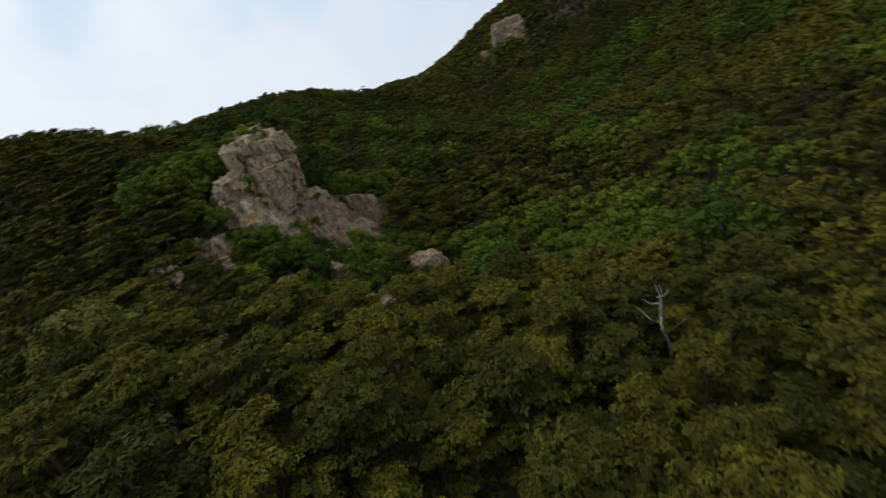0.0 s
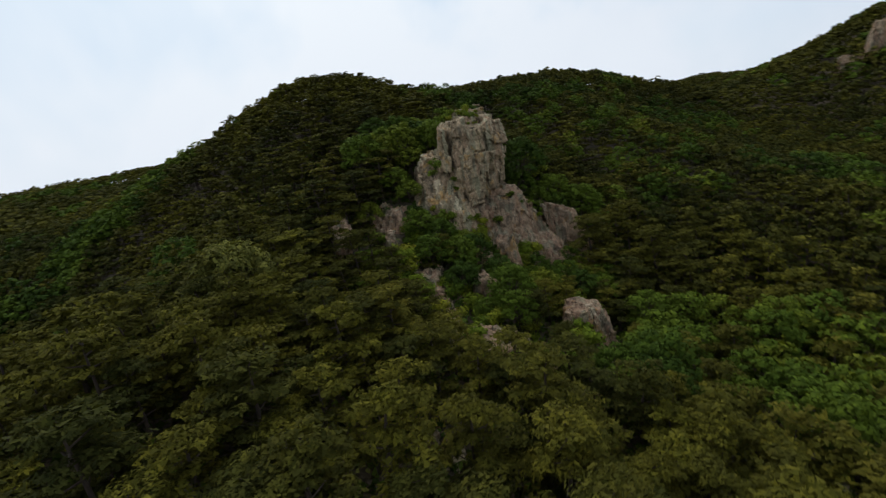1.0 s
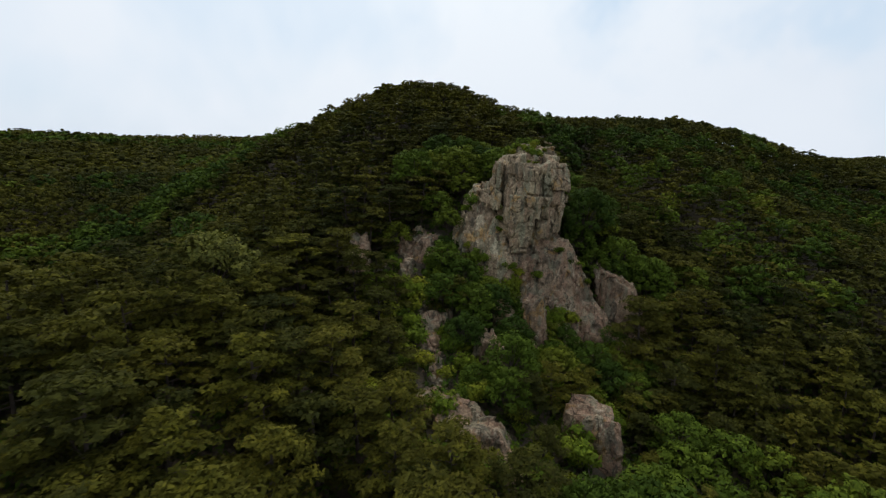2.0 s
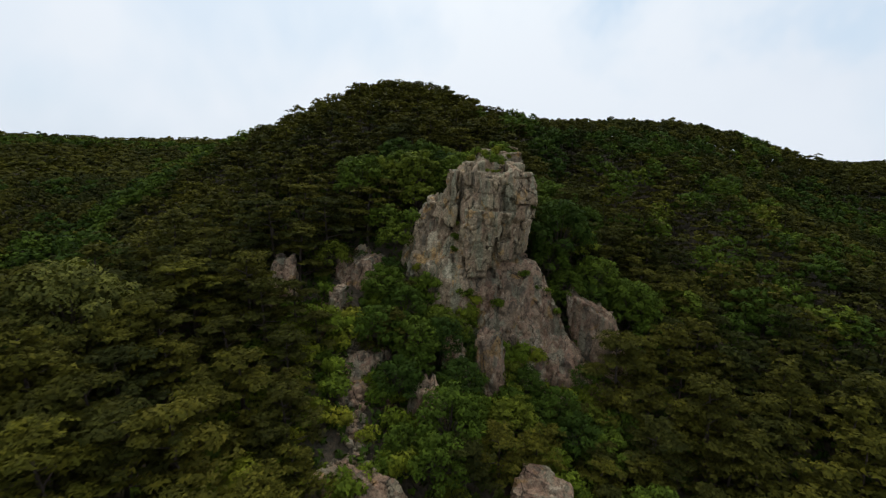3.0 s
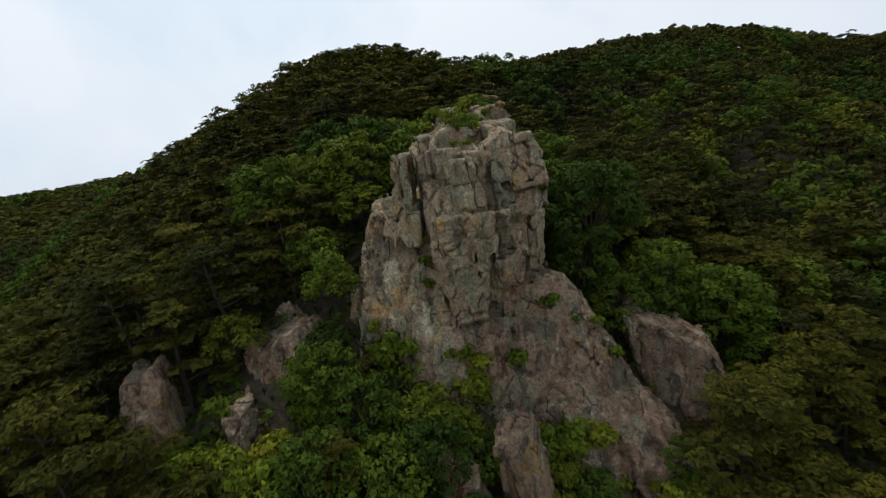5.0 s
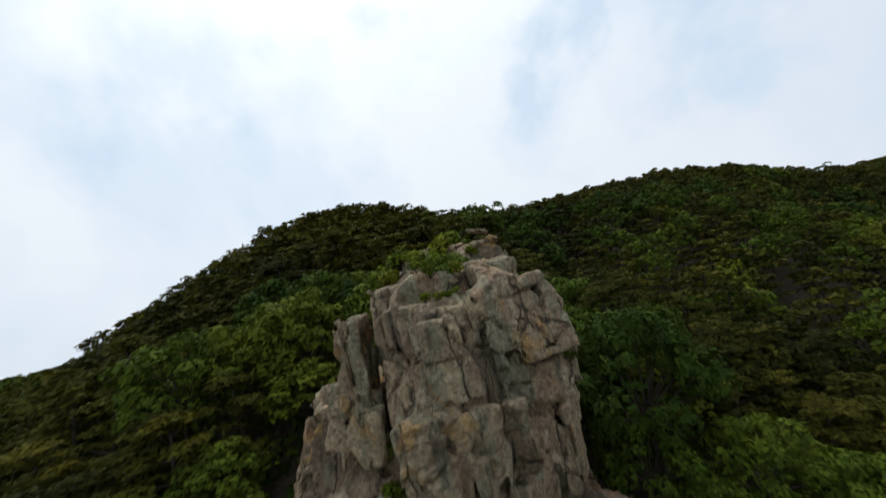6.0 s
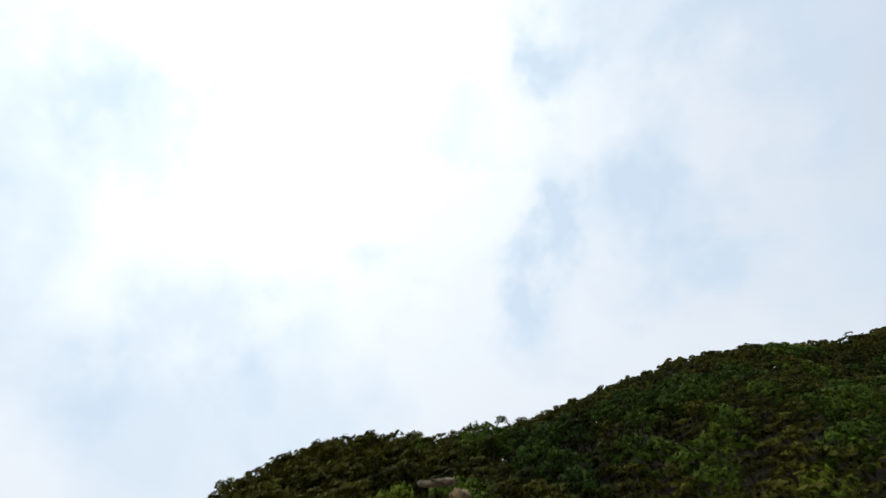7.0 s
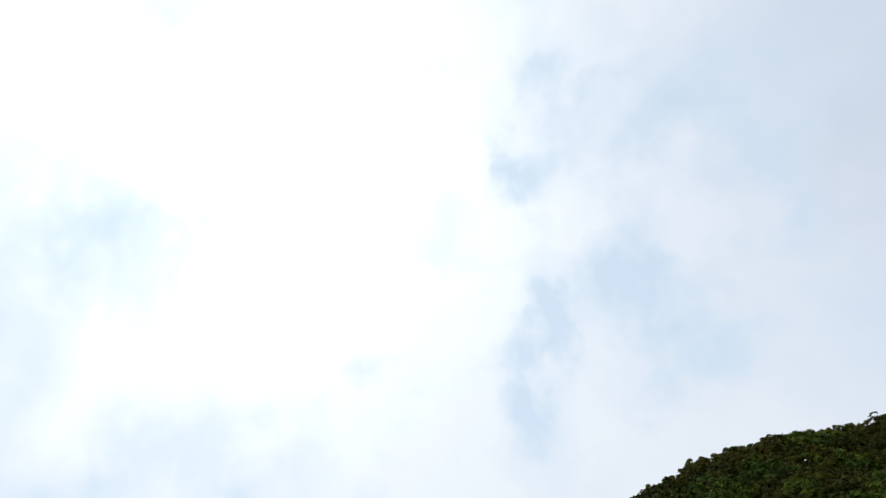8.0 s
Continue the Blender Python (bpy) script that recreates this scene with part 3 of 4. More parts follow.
def tower_cap(p):
    p = p + np.outer(p[:, 0] - 1.6, (0, 0, 0.26))
    return block(p, (1.6, -3.2, 39.85), (0.55, 0.5, 0.15), 12, 0.0, 0.0, -0.1, 0.12)


def make_tower():
    rock_thing("rock_tower", "tall grey-tan fissured rock tower standing on a steep wooded spur", (0, 0, 24), [
        ("head", tower_head, (-6.2, -7, 24.8), (6.2, 5.4, 41), 0.105, 5, 0.34, mat_rock, (3.6, 3.6, 4.4)),
        ("pillar", tower_pillar, (-8, -3.4, 30), (-4.0, 2, 39.4), 0.11, 9, 0.4, mat_rock),
        ("shoulder", tower_shoulder, (-13, -6.5, 17), (-2.4, 6.5, 34.5), 0.18, 13, 0.6, mat_rock, (3.0, 3.0, 5.4)),
        ("foot", tower_foot, (-7, -7, 11), (14, 12, 30), 0.24, 17, 0.66, mat_rock_warm, (2.8, 2.8, 4.0)),
        ("capstone", tower_cap, (0.3, -4.6, 39.3), (3.0, -1.9, 40.5), 0.08, 21, 0.12, mat_rock),
    ], "rock tower")


make_tower()


def crag(u, v, z, hu, hv, hz, yaw, lean_u, lean_v, taper, seed, top=(0.0, 0.3, 1.0), cell=0.24):
    """One outcrop: a leaning block with a smaller shoulder beside it, its foot in the ground."""
    def main(p):
        a = block(p, (u, v, z), (hu, hv, hz), yaw, lean_u, lean_v, taper, 0.2)
        cuts = [a, slope(p, (u + lean_u * hz, v + lean_v * hz, z + hz * 0.86), top)]
        for k in range(4):
            w = 1.57 * k + 0.9 * math.sin(2.1 * seed) + 0.3 * math.sin(5.0 * k + seed)
            c, s = math.cos(w), math.sin(w)
            far = 0.86 + 0.14 * math.sin(3.0 * k + 1.7 * seed)
            cuts.append(slope(p, (u + far * hu * c + 0.6 * lean_u * hz, v + far * hv * s + 0.6 * lean_v * hz, z + 0.75 * hz), (c, s, 0.30 + 0.30 * math.sin(3.0 * w + seed))))
        return np.maximum.reduce(cuts)

    def side(p):
        return block(p, (u + hu * 0.6, v + hv * 0.4, z - hz * 0.3), (hu * 0.6, hv * 0.8, hz * 0.8), yaw + 17, lean_u, lean_v, taper + 0.12, 0.2)

    r = max(hu, hv) * 1.5 + 0.8 + abs(lean_u) * hz + abs(lean_v) * hz
    lo, hi = (u - r, v - r, z - hz - 0.8), (u + r, v + r, z + hz + 1.0)
    mat = mat_rock_warm if seed % 2 else mat_rock
    return [("stone", main, lo, hi, cell, seed, 0.6, mat), ("ledge", side, lo, hi, cell, seed + 100, 0.6, mat)]


# label, u, v, z, half sizes, yaw, leans, taper, seed, top
CRAGS = [
    ("rounded slab of grey rock leaning against the spur", 11.4, 2.2, 19.2, 2.6, 2.6, 5.3, 12, -0.28, -0.25, 0.12, 31, (0.42, 0.1, 0.9)),
    ("broken pinkish crag with a grassy top", -14.6, 2.6, 25.2, 3.2, 2.0, 3.2, 6, 0.0, -0.3, 0.16, 35, (-0.1, 0.2, 1.0)),
    ("narrow rib of pinkish broken rock in a gully", -16.2, 8.8, 23.8, 0.7, 1.5, 2.8, 20, 0.35, -0.45, 0.2, 37, (0.0, 0.4, 1.0)),
    ("low pinkish rock face between pines", -21.8, 6.6, 26.0, 1.3, 1.4, 2.8, -10, 0.1, -0.3, 0.2, 39, (0.0, 0.3, 1.0)),
    ("split grey boulder among green shrubs", -1.0, 9.4, 19.6, 1.4, 1.4, 3.2, 10, 0.0, -0.2, 0.25, 41, (-0.3, 0.2, 1.0)),
    ("dark blocky rock face among shrubs", -6.6, 15.2, 17.8, 1.5, 1.4, 2.6, -6, 0.0, -0.25, 0.1, 43, (0.0, 0.3, 1.0)),
    ("small grey rock step under the tower", -4.2, 9.6, 19.4, 1.1, 1.2, 2.2, 14, 0.0, -0.2, 0.2, 45, (0.0, 0.3, 1.0)),
    ("bare reddish sloping rock slab", -9.4, 25.2, 15.1, 3.9, 2.2, 2.9, -8, -0.4, -0.5, 0.1, 47, (0.42, 0.35, 1.0)),
    ("grey crag with a pale overhanging edge", 2.2, 22.0, 13.3, 2.3, 1.7, 3.4, 8, 0.05, -0.15, 0.15, 49, (-0.1, 0.25, 1.0)),
    ("strip of bare reddish rock in the gully", -12.6, 14.6, 18.6, 0.9, 3.6, 2.4, 24, 0.0, -0.6, 0.1, 51, (0.1, 0.6, 1.0)),
    ("low slab of reddish rock under the pines", -13.0, 34.0, 11.2, 1.6, 2.2, 1.8, 12, 0.0, -0.4, 0.1, 53, (0.1, 0.4, 1.0)),
]
for label, *c in CRAGS:
    rock_thing("rock_outcrop", label, (c[0], c[1], c[2] - c[5]), crag(*c), "rock", "outcrops round the tower")


def make_far_cliff(x, y, half, lift, seed, label):
    """A bare cliff high on the far mountain."""
    z = float(ground_z(x, y)) + lift

    def solid(p):
        a = block(p, (0, 0, 0), half, 10, 0.1, 0.1, 0.15, 0.8)
        return blend(a, block(p, (half[0] * 0.6, -half[1] * 0.4, -half[2] * 0.3), (half[0] * 0.6, half[1], half[2] * 0.8), -14, 0, 0, 0.2, 0.8), k=0.5)

    root = empty("cliff", x, y, z, label, "rock", "cliffs on the far mountain")
    r = max(half) * 1.6 + 2
    part("stone", rock_mesh("stone", solid, (-r, -r, -half[2] - 2), (r, r, half[2] + 2), 0.8, seed, 1.2, mat_rock_warm, (5.0, 5.0, 9.0)), root)


make_far_cliff(10.5, 251.5, (8.0, 6.0, 6.5), 3.5, 61, "bare pinkish cliff high on the far wooded mountain")
make_far_cliff(-1.5, 242.5, (3.2, 3.0, 3.4), 3.0, 63, "small bare rock face on the far wooded mountain")


# ---- trees ----
def tube(path, radii, sides=5):
    """A tapering limb along a path: corners and quads."""
    path = np.asarray(path, float)
    v, f = [], []
    for k, (c, r) in enumerate(zip(path, radii)):
        d = path[min(k + 1, len(path) - 1)] - path[max(k - 1, 0)]
        d = d / (np.linalg.norm(d) + 1e-9)
        a = np.cross(d, (0.3, 0.9, 0.2) if abs(d[2]) > 0.8 else (0, 0, 1))
        a /= np.linalg.norm(a)
        b = np.cross(d, a)
        for j in range(sides):
            w = 2 * math.pi * j / sides
            v.append(c + r * (math.cos(w) * a + math.sin(w) * b))
    for k in range(len(path) - 1):
        for j in range(sides):
            f.append((k * sides + j, k * sides + (j + 1) % sides, (k + 1) * sides + (j + 1) % sides, (k + 1) * sides + j))
    f = np.array(f)
    return np.array(v), np.concatenate([f[:, (0, 1, 2)], f[:, (0, 2, 3)]])


def sprays(rng, centres, normals, sizes, soft, long=1.5):
    """Leaf sprays: one pointed blade each, lying across its normal."""
    n = normals / np.linalg.norm(normals, axis=1, keepdims=True)
    a = rng.normal(size=n.shape)
    a -= n * (a * n).sum(1, keepdims=True)
    a /= np.linalg.norm(a, axis=1, keepdims=True)
    b = np.cross(n, a)
    s = sizes[:, None] * 1.28
    lift = n * s * rng.uniform(-0.3, 0.3, (len(n), 1))
    v = np.stack([centres - a * s * long * 0.5 + b * s * 0.45, centres - a * s * long * 0.35 - b * s * 0.5, centres + a * s * long * 0.6 + lift], 1)
    soft = soft + n * 0.45
    soft /= np.linalg.norm(soft, axis=1, keepdims=True)
    return v.reshape(-1, 3), np.arange(len(n) * 3).reshape(-1, 3), np.repeat(soft, 3, 0)


def join(chunks):
    vs, fs, base = [], [], 0
    for v, f in chunks:
        vs.append(v)
        fs.append(f + base)
        base += len(v)
    return np.concatenate(vs), np.concatenate(fs)


def pine(seed, pads, blades, size, height=7.5, spread=2.3, limbs=True, long=1.5, thick=0.15):
    """A red pine: a bent trunk and flat tiers of needles. Returns the wood and the crown."""
    rng = np.random.default_rng(seed)
    bend = rng.uniform(-0.7, 0.7, 2)
    levels = np.linspace(0, 1, 6)
    spine = np.stack([bend[0] * levels ** 1.6, bend[1] * levels ** 1.4, levels * height * 0.95 - 0.5], -1)
    cut = np.linspace(0, 0.88, 6)
    wood = [tube(np.stack([np.interp(cut, levels, spine[:, j]) for j in range(3)], -1), 0.18 * (1 - 0.95 * cut) + 0.01, 6)]
    cs, ns, ss, so = [], [], [], []
    for k in range(pads):
        t = 0.30 + 0.70 * ((k + rng.uniform(0, 0.8)) / pads) ** 0.85
        t = min(t, 1.0)
        w = k * 2.4 + rng.uniform(-0.5, 0.5)
        reach = spread * (1.0 - 0.78 * max(0, (t - 0.36) / 0.64) ** 1.5) * rng.uniform(0.45, 1.0)
        if k == pads - 1:
            reach = 0.15
        foot = np.array([np.interp(t * 0.96, levels, spine[:, j]) for j in range(3)])
        c = foot + (math.cos(w) * reach, math.sin(w) * reach, rng.uniform(-0.1, 0.35))
        r = rng.uniform(0.8, 1.35) * (1.2 - 0.35 * t) * spread / 2.2
        if limbs:
            wood.append(tube([foot - (0, 0, 0.25), (foot + c) / 2 - (0, 0, 0.2), c - (0, 0, 0.1)], (0.06, 0.045, 0.02), 4))
        m = max(3, min(8, blades // 6))
        ta, tr = rng.uniform(0, 6.28, m), r * np.sqrt(rng.uniform(0.02, 1.0, m))
        tufts = np.stack([np.cos(ta) * tr, np.sin(ta) * tr, rng.uniform(-0.05, 0.13, m) * r - 0.16 * tr], -1)
        q = rng.normal(size=(blades, 3))
        q /= np.linalg.norm(q, axis=1, keepdims=True)
        q[:, 2] = np.where(q[:, 2] < -0.2, -q[:, 2], q[:, 2])
        p = c + tufts[rng.integers(0, m, blades)] + q * rng.uniform(0.5, 1.0, (blades, 1)) * (0.50 * r, 0.50 * r, thick * r)
        cs.append(p)
        so.append(q * (1, 1, 0.6) + (0, 0, 0.55))
        ns.append(q * (0.7, 0.7, 1.0) + rng.normal(size=q.shape) * 0.34 + (0, 0, 0.7))
        ss.append(size * rng.uniform(0.65, 1.3, blades))
    crown = sprays(rng, np.concatenate(cs), np.concatenate(ns), np.concatenate(ss), np.concatenate(so), long)
    return join(wood), crown


def broad(seed, clumps, blades, size, height=6.8, spread=2.5, limbs=True, long=1.25):
    """An oak: a short trunk, forked limbs and a crown of leafy clumps with gaps."""
    rng = np.random.default_rng(seed)
    fork = height * 0.38
    wood = [tube([(0, 0, -0.5), (0.1, 0.05, fork * 0.5), (0.05, 0.1, fork)], (0.2, 0.15, 0.12), 6)]
    cs, ns, ss, so = [], [], [], []
    for k in range(clumps):
        w = k * 2.399 + rng.uniform(-0.3, 0.3)
        t = (k + 0.5) / clumps
        el = math.asin(min(1, 1.15 * t - 0.18))
        R = spread * rng.uniform(0.72, 1.08)
        c = np.array([math.cos(w) * math.cos(el) * R, math.sin(w) * math.cos(el) * R, fork + 0.9 + math.sin(el) * (height - fork - 1.2) * rng.uniform(0.85, 1.08)])
        r = rng.uniform(0.65, 1.1) * spread / 2.5
        if limbs:
            wood.append(tube([(0.05, 0.1, fork * 0.9), (c * 0.45 + np.array((0, 0, fork * 0.55))), c * 0.9 + np.array((0, 0, 0.05))], (0.08, 0.05, 0.02), 4))
        q = rng.normal(size=(blades, 3))
        q /= np.linalg.norm(q, axis=1, keepdims=True)
        q[:, 2] = np.where(q[:, 2] < -0.45, -q[:, 2], q[:, 2])
        p = c + q * r * (1.0, 1.0, 0.8) * rng.uniform(0.6, 1.05, (blades, 1))
        cs.append(p)
        so.append(q + (p - (0, 0, fork)) / height * 0.7 + (0, 0, 0.25))
        ns.append(q + rng.normal(size=q.shape) * 0.4 + (0, 0, 0.3))
        ss.append(size * rng.uniform(0.6, 1.3, blades))
    crown = sprays(rng, np.concatenate(cs), np.concatenate(ns), np.concatenate(ss), np.concatenate(so), long)
    return join(wood), crown


def make_kind(kind, seed, leaf, n, blades, size, **kw):
    wood, crown = (pine if kind == "pine" else broad)(seed, n, blades, size, **kw)
    return mesh_from("trunk", *wood, mats=[mat_bark], smooth=True), mesh_from("crown", *crown, mats=[leaf])


# treeless places: bare rock or scree, and gaps opened to the camera's view: u, v, radius
BARE = [(-1, -1, 5.0), (2.5, -2, 4.2), (-7, -0.5, 4.0), (4, 3, 3.6), (8, 6, 2.6), (11.5, 3.5, 3.2), (-15, 4, 2.6), (-16, 9, 1.8), (-21.5, 7.5, 1.2), (-1, 10.5, 1.9), (-6.5, 16, 1.8), (-9.2, 26.5, 3.6), (-8.5, 31, 2.4), (2.2, 23.5, 2.4), (3.0, 27, 1.8), (-12.5, 16, 2.2), (-13.2, 12, 1.7), (-5, 4, 2.2), (1, 5, 2.6), (5, 9, 1.6), (-16, 7.5, 1.8), (-13.7, 11, 1.7), (-12.8, 15, 1.6), (-11.8, 19, 1.7), (-9.6, 15.2, 1.3), (-17.5, 38.5, 1.7), (-9.6, 55.0, 1.8)]


def clear_of_bare(x, y, r=0.0):
    u, v = to_uv(x, y)
    ok = np.ones(np.shape(x), bool)
    for a, b, rad in BARE:
        ok &= (u - a) ** 2 + (v - b) ** 2 > (rad + r) ** 2
    return ok


def scatter(x0, x1, y0, y1, step, seed):
    rng = np.random.default_rng(seed)
    gx, gy = np.meshgrid(np.arange(x0, x1, step), np.arange(y0, y1, step), indexing="ij")
    gx = gx + (np.arange(gx.shape[1]) % 2)[None] * step * 0.5
    gx, gy = gx.ravel(), gy.ravel()
    gx, gy = gx + rng.uniform(-0.38, 0.38, gx.size) * step, gy + rng.uniform(-0.38, 0.38, gx.size) * step
    return gx, gy, rng


def patchy(x, y, seed):
    """A slow random field over the land, 0 to 1."""
    return fbm(np.stack([np.asarray(x) / 22.0, np.asarray(y) / 22.0, np.zeros(len(x))], -1), seed, 3)


# the valley stretch along which the nearest trees stand one by one
STRETCH = [(6, 12), (-4, 28), (-14, 40), (-22, 50), (-28, 58)]


def stretch_distance(x, y):
    d = np.full(np.shape(x), 1e9)
    for (ax, ay), (bx, by) in zip(STRETCH, STRETCH[1:]):
        L = (bx - ax) ** 2 + (by - ay) ** 2
        t = np.clip(((x - ax) * (bx - ax) + (y - ay) * (by - ay)) / L, 0, 1)
        d = np.minimum(d, np.hypot(x - ax - t * (bx - ax), y - ay - t * (by - ay)))
    return np.minimum(d, np.hypot(x - TOWER[0], y - TOWER[1]) - 6.0)


def hidden_from_camera(x, y):
    """Whether the land hides a tree from four points along the camera's path."""
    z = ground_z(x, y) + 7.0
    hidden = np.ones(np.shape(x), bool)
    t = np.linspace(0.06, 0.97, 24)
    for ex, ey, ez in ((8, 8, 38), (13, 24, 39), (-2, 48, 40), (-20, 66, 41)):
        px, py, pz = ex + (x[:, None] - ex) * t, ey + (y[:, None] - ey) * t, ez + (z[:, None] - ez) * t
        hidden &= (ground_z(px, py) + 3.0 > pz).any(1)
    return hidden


def wood_mesh(name, label, sets, mats):
    """Many trees in one mesh; sets: corners, faces, normals, material index, places (x, y, z, turn, size, height, tint)."""
    V, F, I, T, N, base = [], [], [], [], [], 0
    for verts, quads, soft, mi, places in sets:
        if not len(places):
            continue
        c, s = np.cos(places[:, 3]), np.sin(places[:, 3])
        x = (verts[None, :, 0] * c[:, None] - verts[None, :, 1] * s[:, None]) * places[:, 4:5] + places[:, 0:1]
        y = (verts[None, :, 0] * s[:, None] + verts[None, :, 1] * c[:, None]) * places[:, 4:5] + places[:, 1:2]
        z = verts[None, :, 2] * places[:, 5:6] + places[:, 2:3]
        v = np.stack([x, y, z], -1).reshape(-1, 3)
        nx = soft[None, :, 0] * c[:, None] - soft[None, :, 1] * s[:, None]
        ny = soft[None, :, 0] * s[:, None] + soft[None, :, 1] * c[:, None]
        N.append(np.stack([nx, ny, np.broadcast_to(soft[None, :, 2], nx.shape)], -1).reshape(-1, 3))
        f = (quads[None] + (np.arange(len(places)) * len(verts))[:, None, None]).reshape(-1, 3) + base
        base += len(v)
        V.append(v)
        F.append(f)
        I.append(np.full(len(f), mi))
        T.append(np.repeat(places[:, 6], len(verts)))
    me = mesh_from(name, np.concatenate(V), np.concatenate(F), np.concatenate(N), mats, np.concatenate(I))
    a = me.attributes.new("tint", "FLOAT", "POINT")
    a.data.foreach_set("value", np.concatenate(T).astype(np.float32))
    return tagged(new(name, me), label, "forest", kind="stuff")


# low oaks placed to cover bedrock and bare ground in the camera's view: along, out, size
FRONT_OAKS = [(-9.5, 7.5, 0.72), (-6.3, 7.2, 0.66), (-3.0, 8.0, 0.62), (-8.2, 11.0, 0.78), (2.6, 9.8, 0.66), (-3.8, 12.6, 0.7), (3.2, 13.2, 0.75), (7.4, 11.5, 0.6), (-11.5, 11.0, 0.7), (0.4, 14.5, 0.72), (-9.0, 14.8, 0.72), (9.5, 8.6, 0.42), (-12.0, 6.0, 0.55), (8.6, 7.4, 0.5), (4.2, 10.8, 0.6), (1.0, 9.2, 0.5), (5.4, 11.8, 0.7), (8.6, 11.6, 0.6), (6.6, 14.0, 0.75), (10.8, 12.4, 0.7), (9.2, 15.0, 0.8), (1.2, 11.6, 0.55), (-11.6, 3.4, 0.55), (-11.4, 0.6, 0.7), (-12.6, -1.6, 0.8), (6.6, -2.4, 0.75), (8.4, -0.6, 0.7), (7.4, 0.8, 0.55), (-17.6, 3.0, 0.6)]


def make_forest():
    gx, gy, rng = scatter(-150, 75, -12, 215, 3.4, 3)
    bx, by, _ = scatter(-150, 75, -12, 215, 2.75, 5)
    # the trees stand closer on the slopes beyond the valley
    near, beyond = stretch_distance(gx, gy) < 72, stretch_distance(bx, by) >= 72
    gx, gy = np.append(gx[near], bx[beyond]), np.append(gy[near], by[beyond])
    keep = clear_of_bare(gx, gy, 0.9)
    # no trees behind the start of the flight or beside the camera's view
    keep &= (gy > 8 + 0.16 * gx) & (gx < 30 + 0.62 * gy)
    # trees that the camera's path never sees are left out
    keep &= ~hidden_from_camera(gx, gy)
    gx, gy = gx[keep], gy[keep]
    gz = ground_z(gx, gy)
    turn = rng.uniform(0, 2 * math.pi, len(gx))
    size = rng.uniform(0.78, 1.24, len(gx))
    # low scrubby trees on the rocky front of the spur
    fu, fv = to_uv(gx, gy)
    size = np.where((fu > -18) & (fu < 10) & (fv > 2) & (fv < 28), size * 0.68, size)
    tall = size * rng.uniform(0.80, 1.06, len(gx))
    field, hue = patchy(gx, gy, 41), patchy(gx, gy, 77)
    u, v = to_uv(gx, gy)
    # oaks fill the hollow beside the tower and the valley; pines hold the spurs
    oak = field + rng.uniform(-0.16, 0.16, len(gx)) + 0.26 * (np.hypot(u - 13, v + 4) < 8) + 0.30 * (np.hypot(u + 9, v + 12) < 8) + 0.10 * (u > 8) * (v > 20) - 0.30 * (u < -10) * (v > 8) - 0.10 * (u > 16) * (v < -6) + 0.30 * (np.hypot(u + 6, v - 10) < 9) > 0.66
    # the darker tint on the far left hill stands in for its haze
    tint = np.clip(0.60 - 0.32 * (u > 10) * (v < 10) - 0.12 * (u < -12) * (v > 5) - 0.22 * (gx < -85) * (gy < 60) + (hue - 0.5) * 1.2 + rng.normal(0, 0.22, len(gx)), 0, 1)
    d = stretch_distance(gx, gy)
    order = np.argsort(d)
    single = np.zeros(len(gx), bool)
    single[order[:285]] = True

    for pu, pv, ps in FRONT_OAKS:
        x, y = at(pu, pv)
        gx, gy, gz = np.append(gx, x), np.append(gy, y), np.append(gz, float(ground_z(x, y)))
        turn, size, tall = np.append(turn, pu * 7.0), np.append(size, ps), np.append(tall, ps * 0.9)
        oak, tint, d, single = np.append(oak, True), np.append(tint, 0.6), np.append(d, 0.0), np.append(single, True)

    pines = [make_kind("pine", 100 + k, mat_pine, 10 + k, 190, 0.215, thick=0.11, height=7.2 + 0.4 * k, spread=2.2 + 0.15 * k) for k in range(4)]
    oaks = [make_kind("oak", 200 + k, mat_broad, 22 + 2 * k, 105, 0.25, height=6.4 + 0.5 * k, spread=2.3 + 0.2 * k) for k in range(3)]
    masters = {}
    for i in np.flatnonzero(single):
        k = int(rng.integers(0, 3 if oak[i] else 4))
        key = (bool(oak[i]), k)
        m = pose(gx[i], gy[i], gz[i], rng.uniform(-4, 4), rng.uniform(-4, 4), math.degrees(turn[i])) @ Matrix.Diagonal((size[i], size[i], tall[i], 1))
        if key not in masters:
            trunk, crown = (oaks if oak[i] else pines)[k]
            if oak[i]:
                root = empty("oak_tree", 0, 0, 0, "leafy green oak tree in the mixed wood", "tree", "oaks on the slope")
            else:
                root = empty("pine_tree", 0, 0, 0, "dark green red pine with flat needle tiers", "tree", "pines on the slope")
            part("trunk", trunk, root)
            part("crown", crown, root)
            masters[key] = root
            root.matrix_basis = m
        else:
            copy = copy_thing(masters[key], Matrix())
            copy.matrix_basis = m

    rest = ~single
    band = np.digitize(d, (30, 72))
    size = np.where(band == 2, 0.62 + 0.42 * size, size)
    tall = np.where(band == 2, 0.72 + 0.16 * tall, np.where(band == 1, 0.45 + 0.45 * tall, tall))
    P = np.stack([gx, gy, gz, turn, size, tall, tint], -1)
    sets_p, sets_o = [], []
    which = rng.integers(0, 4, len(gx))
